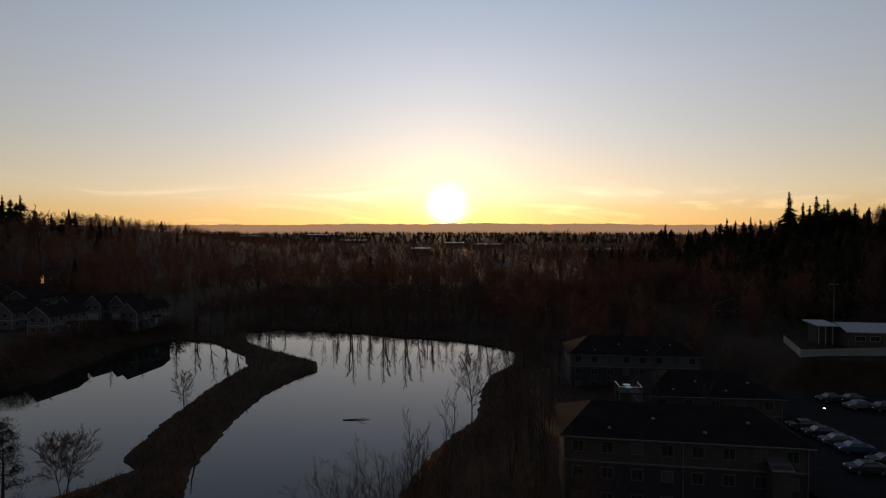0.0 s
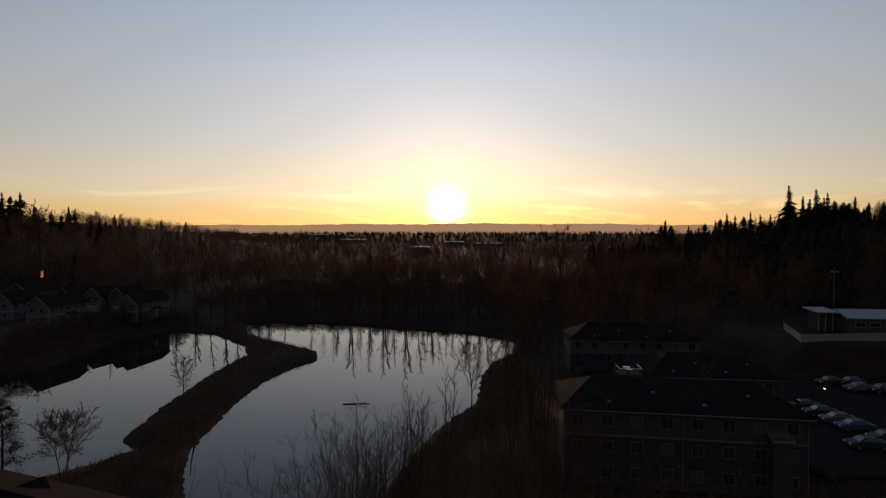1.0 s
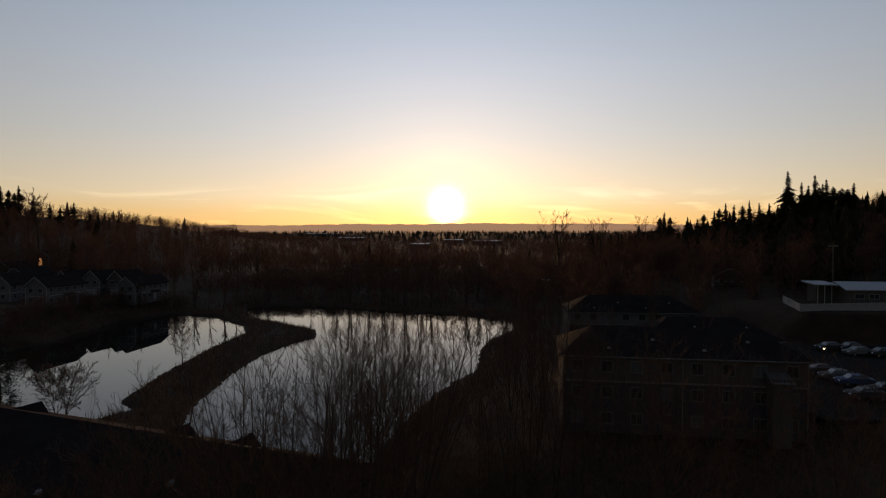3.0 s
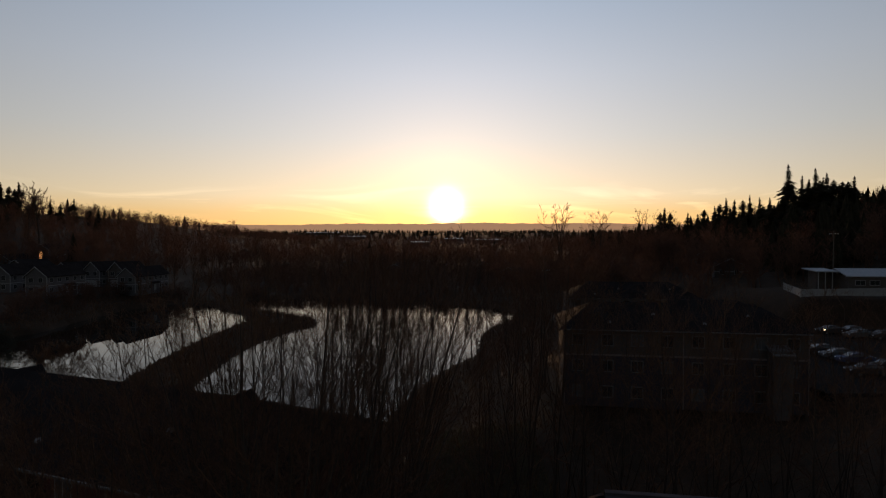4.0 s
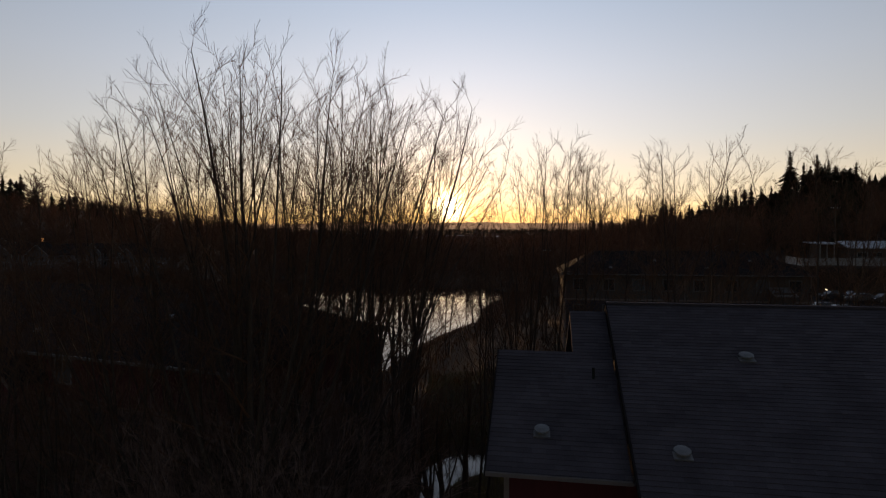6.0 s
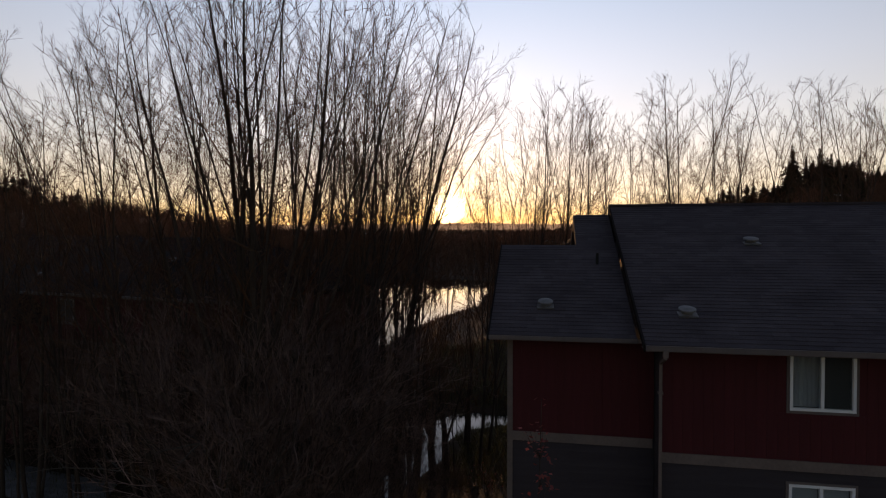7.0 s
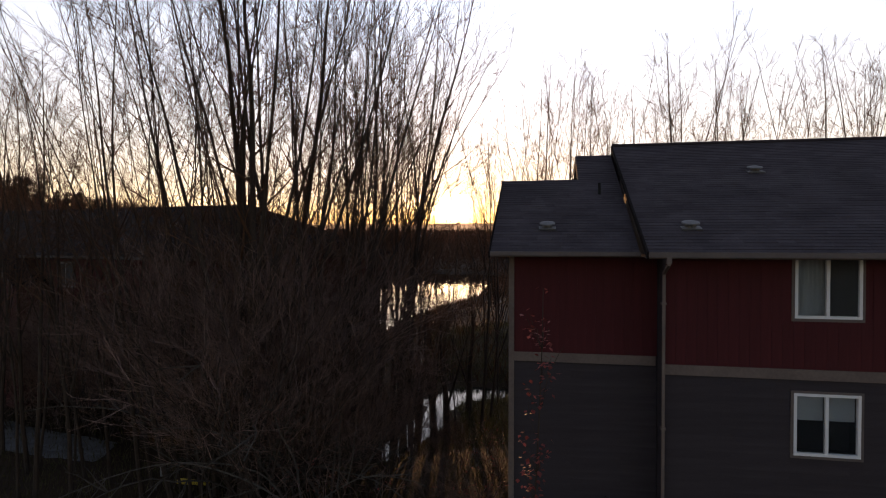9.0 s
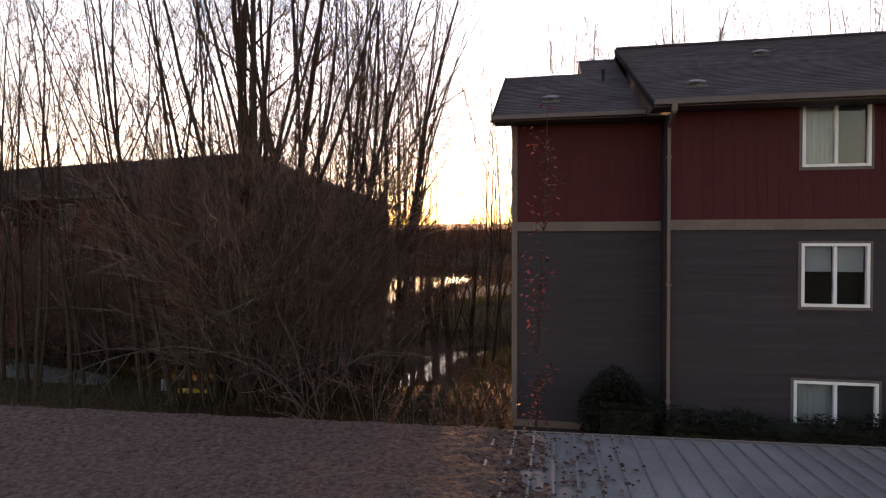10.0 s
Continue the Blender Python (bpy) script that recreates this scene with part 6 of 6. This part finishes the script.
def near_yard():
    rng = random.Random(12)
    nr = np.random.RandomState(3)
    # hedge along the foot of the near block
    vs, fs = [], []
    for i in range(34000):
        u = rng.uniform(-1.75, -0.2) if i % 6 == 0 else rng.uniform(-1.8, 7.5)
        v = rng.uniform(-0.5, 0.6) if u < -0.1 else rng.uniform(-1.15, -0.2)
        top = max(1.4, 2.05 - 1.3 * (u + 1.0) ** 2) + 0.07 * math.sin(u * 2.3) + 0.06 * math.sin(u * 5.1 + 1)
        z = rng.random() ** 0.5 * top
        c = len(vs)
        a, b = rng.random() * 6.28, rng.uniform(-0.8, 0.8)
        l, w = rng.uniform(0.04, 0.085), rng.uniform(0.018, 0.036)
        d = Vector((math.cos(a) * math.cos(b), math.sin(a) * math.cos(b), math.sin(b)))
        sd = d.cross(Vector((0, 0, 1))).normalized() * w
        p = Vector((u, v, z))
        vs.extend((tuple(p), tuple(p + d * l * 0.5 + sd), tuple(p + d * l), tuple(p + d * l * 0.5 - sd)))
        fs.append((c, c + 1, c + 2, c + 3))
    e = thing("hedge", pose(4.55, 11.85, 2.75, 0, 0, -10), "dark evergreen hedge along the wall foot", "hedge")
    part_np("leaves", vs, fs, M_leaf, e)
    bm = boxes((-0.2, 7.4, -1.05, -0.3, -0.2, 1.26), (-1.55, -0.25, -0.4, 0.5, -0.2, 1.45))
    bmesh.ops.bevel(bm, geom=bm.edges[:], offset=0.12, segments=2, affect="EDGES")
    part("inner_growth", bm, M_leaf, e)
    t = Tubes()
    for i in range(26):
        t.add(limb(rng, Vector((rng.uniform(-1.5, 6.4), rng.uniform(-1.0, -0.5), -0.2)), Vector((rng.gauss(0, 0.2), rng.gauss(0, 0.2), 1)), 1.0, 4, 0.1, 0.0), 0.02, 0.006, 4)
    part_np("stems", t.v, t.f, M_bark, e)
    # two small pale lamps standing in the hedge, and a dark rail by the low window
    for x, y in ((6.9, 10.95), (7.9, 10.8)):
        e = thing("garden_lamp", Matrix.Translation((x, y, ground_at(x, y))), "small pale globe lamp on a thin stake", "garden lamp", "garden lamps")
        bm = bmesh.new()
        cylinder(bm, 0, 0, -0.1, 1.0, 0.012, 0.012, 8)
        part("stake", bm, M_dark, e)
        bm = bmesh.new()
        bmesh.ops.create_uvsphere(bm, u_segments=14, v_segments=9, radius=0.05, matrix=Matrix.Translation((0, 0, 1.03)))
        part("globe", bm, M_fence, e, smooth=True)
    e = thing("railing", pose(8.1, 10.6, ground_at(8.1, 10.6), 0, 0, -10), "black iron railing beside the wall", "railing")
    part("top_rail", boxes((0, 1.5, -0.02, 0.02, 1.96, 2.0)), M_dark, e)
    part("bottom_rail", boxes((0, 1.5, -0.015, 0.015, 1.15, 1.18)), M_dark, e)
    for x in (0.0, 1.46):
        part("post", boxes((x, x + 0.04, -0.02, 0.02, -0.1, 1.96)), M_dark, e)
    for i in range(1, 11):
        part("baluster", boxes((i * 0.134, i * 0.134 + 0.018, -0.01, 0.01, 1.18, 1.96)), M_dark, e)
    # thin sapling holding red leaves
    e = thing("maple_sapling", Matrix.Translation((1.4, 9.5, 2.75)), "slender sapling with a few red leaves", "tree")
    t = Tubes()
    main = limb(rng, Vector((0, 0, -0.2)), Vector((0.0, 0, 1)), 7.2, 14, 0.012, 0.03)
    t.add(main, 0.028, 0.006, 6)
    tips = []
    for i in range(38):
        j = rng.randrange(2, 13)
        pts = limb(rng, main[j], sideways(rng, Vector((0, 0, 1)), rng.uniform(0.3, 0.8)), rng.uniform(0.3, 0.9), 4, 0.08, 0.12)
        t.add(pts, 0.009, 0.003, 4)
        tips += pts[1:]
    part_np("trunk", t.v, t.f, M_bark, e)
    vs, fs = [], []
    for p in tips + main[4:]:
        for k in range(rng.randrange(0, 5)):
            c = len(vs)
            a = rng.random() * 6.28
            q = p + Vector((rng.gauss(0, 0.06), rng.gauss(0, 0.06), rng.gauss(0, 0.08)))
            l, w = rng.uniform(0.06, 0.11), rng.uniform(0.025, 0.045)
            d = Vector((math.cos(a), math.sin(a), rng.uniform(-1.2, 0.2))).normalized()
            sd = d.cross(Vector((0, 0, 1))).normalized() * w
            vs.extend((tuple(q), tuple(q + d * l * 0.4 + sd), tuple(q + d * l), tuple(q + d * l * 0.4 - sd)))
            fs.append((c, c + 1, c + 2, c + 3))
    tagged(part_np("foliage", vs, fs, M_redleaf, e, "scattered small red leaves"), kind="stuff")
    # low shrubs that keep some red leaves
    for x, y, hh, n in ((0.55, 13.5, 2.0, 150), (1.0, 16.0, 1.6, 130), (1.7, 19.5, 1.5, 120), (0.4, 21.5, 1.6, 120), (1.9, 24.0, 1.4, 110), (-1.7, 12.6, 3.2, 110), (-0.4, 11.6, 1.7, 110), (-3.2, 14.0, 3.0, 80), (0.5, 10.6, 1.4, 150)):
        e = thing("berry_shrub", Matrix.Translation((x, y, ground_at(x, y))), "low brown shrub with scattered small red leaves", "shrub", "red-leaved shrubs")
        t = Tubes()
        tips = []
        for i in range(16):
            pts = limb(rng, Vector((rng.gauss(0, 0.15), rng.gauss(0, 0.15), -0.1)), Vector((rng.gauss(0, 0.6), rng.gauss(0, 0.6), 1)), hh * rng.uniform(0.6, 1.1), 6, 0.13, -0.03)
            t.add(pts, 0.012, 0.004, 4)
            for k in range(4):
                j = rng.randrange(2, 6)
                tw = limb(rng, pts[j], sideways(rng, (pts[j] - pts[j - 1]).normalized(), 0.8), rng.uniform(0.2, 0.5), 3, 0.1, 0.03)
                t.add(tw, 0.006, 0.003, 3)
                tips += tw[1:]
        part_np("stem_clump", t.v, t.f, M_shrub, e)
        vs, fs = [], []
        for i in range(n):
            p = rng.choice(tips) + Vector((rng.gauss(0, 0.05), rng.gauss(0, 0.05), rng.gauss(0, 0.05)))
            c = len(vs)
            a, l, w = rng.random() * 6.28, rng.uniform(0.04, 0.09), rng.uniform(0.014, 0.03)
            d = Vector((math.cos(a), math.sin(a), rng.uniform(-1.2, 0.3))).normalized()
            sd = d.cross(Vector((0, 0, 1))).normalized() * w
            vs.extend((tuple(p), tuple(p + d * l * 0.4 + sd), tuple(p + d * l), tuple(p + d * l * 0.4 - sd)))
            fs.append((c, c + 1, c + 2, c + 3))
        tagged(part_np("foliage", vs, fs, M_redleaf, e, "scattered small red leaves"), kind="stuff")
    # paved walk by the left block
    near_edge, far_edge = ((-34, 27.4), (-21, 22.9), (-13.2, 21.3)), ((-33.5, 31), (-24, 28.0), (-14.4, 25.0))

    def along(line, f):
        i = min(int(f * 2), 1)
        return tuple(p + (q - p) * (f * 2 - i) for p, q in zip(line[i], line[i + 1]))
    rows = []
    for i in range(41):
        a, b = along(near_edge, i / 40), along(far_edge, i / 40)
        for j in range(9):
            f = j / 8
            x, y = a[0] + (b[0] - a[0]) * f, a[1] + (b[1] - a[1]) * f
            if j in (0, 8):
                x, y = x + rng.uniform(-0.12, 0.12), y + rng.uniform(-0.12, 0.12)
            rows.append((x, y, ground_at(x, y) + (0.035 if 0 < j < 8 and 0 < i < 40 else -0.03)))
    tagged(part_np("pavement", rows, [(i * 9 + j, i * 9 + 9 + j, i * 9 + 10 + j, i * 9 + 1 + j) for i in range(40) for j in range(8)], M_concrete), "pale worn concrete walk beside the apartment block", "pavement", kind="structure")
    # rough grass and litter of the yard
    n = 60000
    x, y = nr.uniform(-22, 9, n), nr.uniform(9.5, 44, n)
    bank = np.arange(n) % 5 < 2      # thicker on the stream bank
    x, y = np.where(bank, nr.uniform(-1.5, 9, n), x), np.where(bank, nr.uniform(25, 60, n), y)
    s = shore(x, y)
    tussock = np.sin(x * 3.1 + y * 1.7) * np.sin(y * 2.9 - x * 1.3) > 0.25
    keep = (s > np.where(tussock & (y < 44), -1.1, 0.2)) & ~((x > 1.1 + 0.176 * (y - 13)) & (y < 25) & (y > 12.3))
    x, y = x[keep], y[keep]
    z = np.maximum(height(x, y), -0.1)
    h = nr.uniform(0.08, 0.4, len(x)) * np.where((y > 25) & (x > -1.5), 1.6, 1.0)
    w = nr.uniform(0.008, 0.02, len(x))
    a = nr.uniform(0, 6.28, len(x))
    lx, ly = nr.normal(0, 0.4, len(x)), nr.normal(0, 0.4, len(x))
    v = np.stack([np.stack([x - w * np.cos(a), y - w * np.sin(a), z - 0.02], -1), np.stack([x + w * np.cos(a), y + w * np.sin(a), z - 0.02], -1), np.stack([x + lx * h, y + ly * h, z + h], -1)], 1).reshape(-1, 3)
    tagged(part_np("grass", v.tolist(), np.arange(len(v)).reshape(-1, 3).tolist(), M_grass), "rough winter grass in the yard", "grass", kind="stuff")
    # stones and a painted kerb by the parking edge
    e = thing("bollard", Matrix.Translation((-9.75, 19.4, ground_at(-9.75, 19.4))), "short pale grey post beside the path", "bollard")
    bm = bmesh.new()
    cylinder(bm, 0, 0, -0.2, 0.42, 0.12, 0.11)
    part("post", bm, M_fence, e)
    bm = bmesh.new()
    cylinder(bm, 0, 0, 0.42, 0.48, 0.13, 0.05)
    part("cap", bm, M_dark, e)
    k = thing("wheel_stop", pose(-8.75, 18.25, ground_at(-8.5, 18.2), 0, 0, -14), "low yellow-painted wheel stop on the ground", "wheel stop")
    bm = boxes((0, 1.1, 0, 0.15, -0.1, 0.12))
    part("bar", bm, M_yellow, k)


def evergreen():
    e = thing("evergreen_tree", Matrix.Translation((-54.6, 69.6, max(0.5, ground_at(-54.6, 69.6)))) @ Matrix.Scale(0.76, 4), "dark broad evergreen tree by the west pond", "tree")
    rng = random.Random(55)
    t = Tubes()
    t.add([Vector((0, 0, -0.5)), Vector((0.2, 0, 6)), Vector((0, 0, 13.5))], 0.28, 0.03, 7)
    part_np("trunk", t.v, t.f, M_bark, e)
    vs, fs = [], []
    for i in range(95):
        f = rng.random()
        z = 1.5 + 12 * f
        r = 4.2 * (1 - f * 0.75) * rng.uniform(0.4, 1.0)
        a = rng.random() * 6.28
        cx, cy = r * math.cos(a), r * math.sin(a)
        s = rng.uniform(0.5, 1.0)
        for k in range(60):
            p = Vector((cx + rng.gauss(0, s * 0.6), cy + rng.gauss(0, s * 0.6), z + rng.gauss(0, s * 0.35)))
            d = Vector((rng.gauss(0, 1), rng.gauss(0, 1), rng.gauss(0, 0.5))).normalized()
            sd = d.orthogonal().normalized() * 0.06
            c = len(vs)
            vs.extend((tuple(p - sd), tuple(p + sd), tuple(p + d * rng.uniform(0.25, 0.5))))
            fs.append((c, c + 1, c + 2))
    part_np("crown", vs, fs, M_leaf, e)


row_houses()
valley_houses()
white_building()
parking()
dishes()
poles()
near_yard()
evergreen()
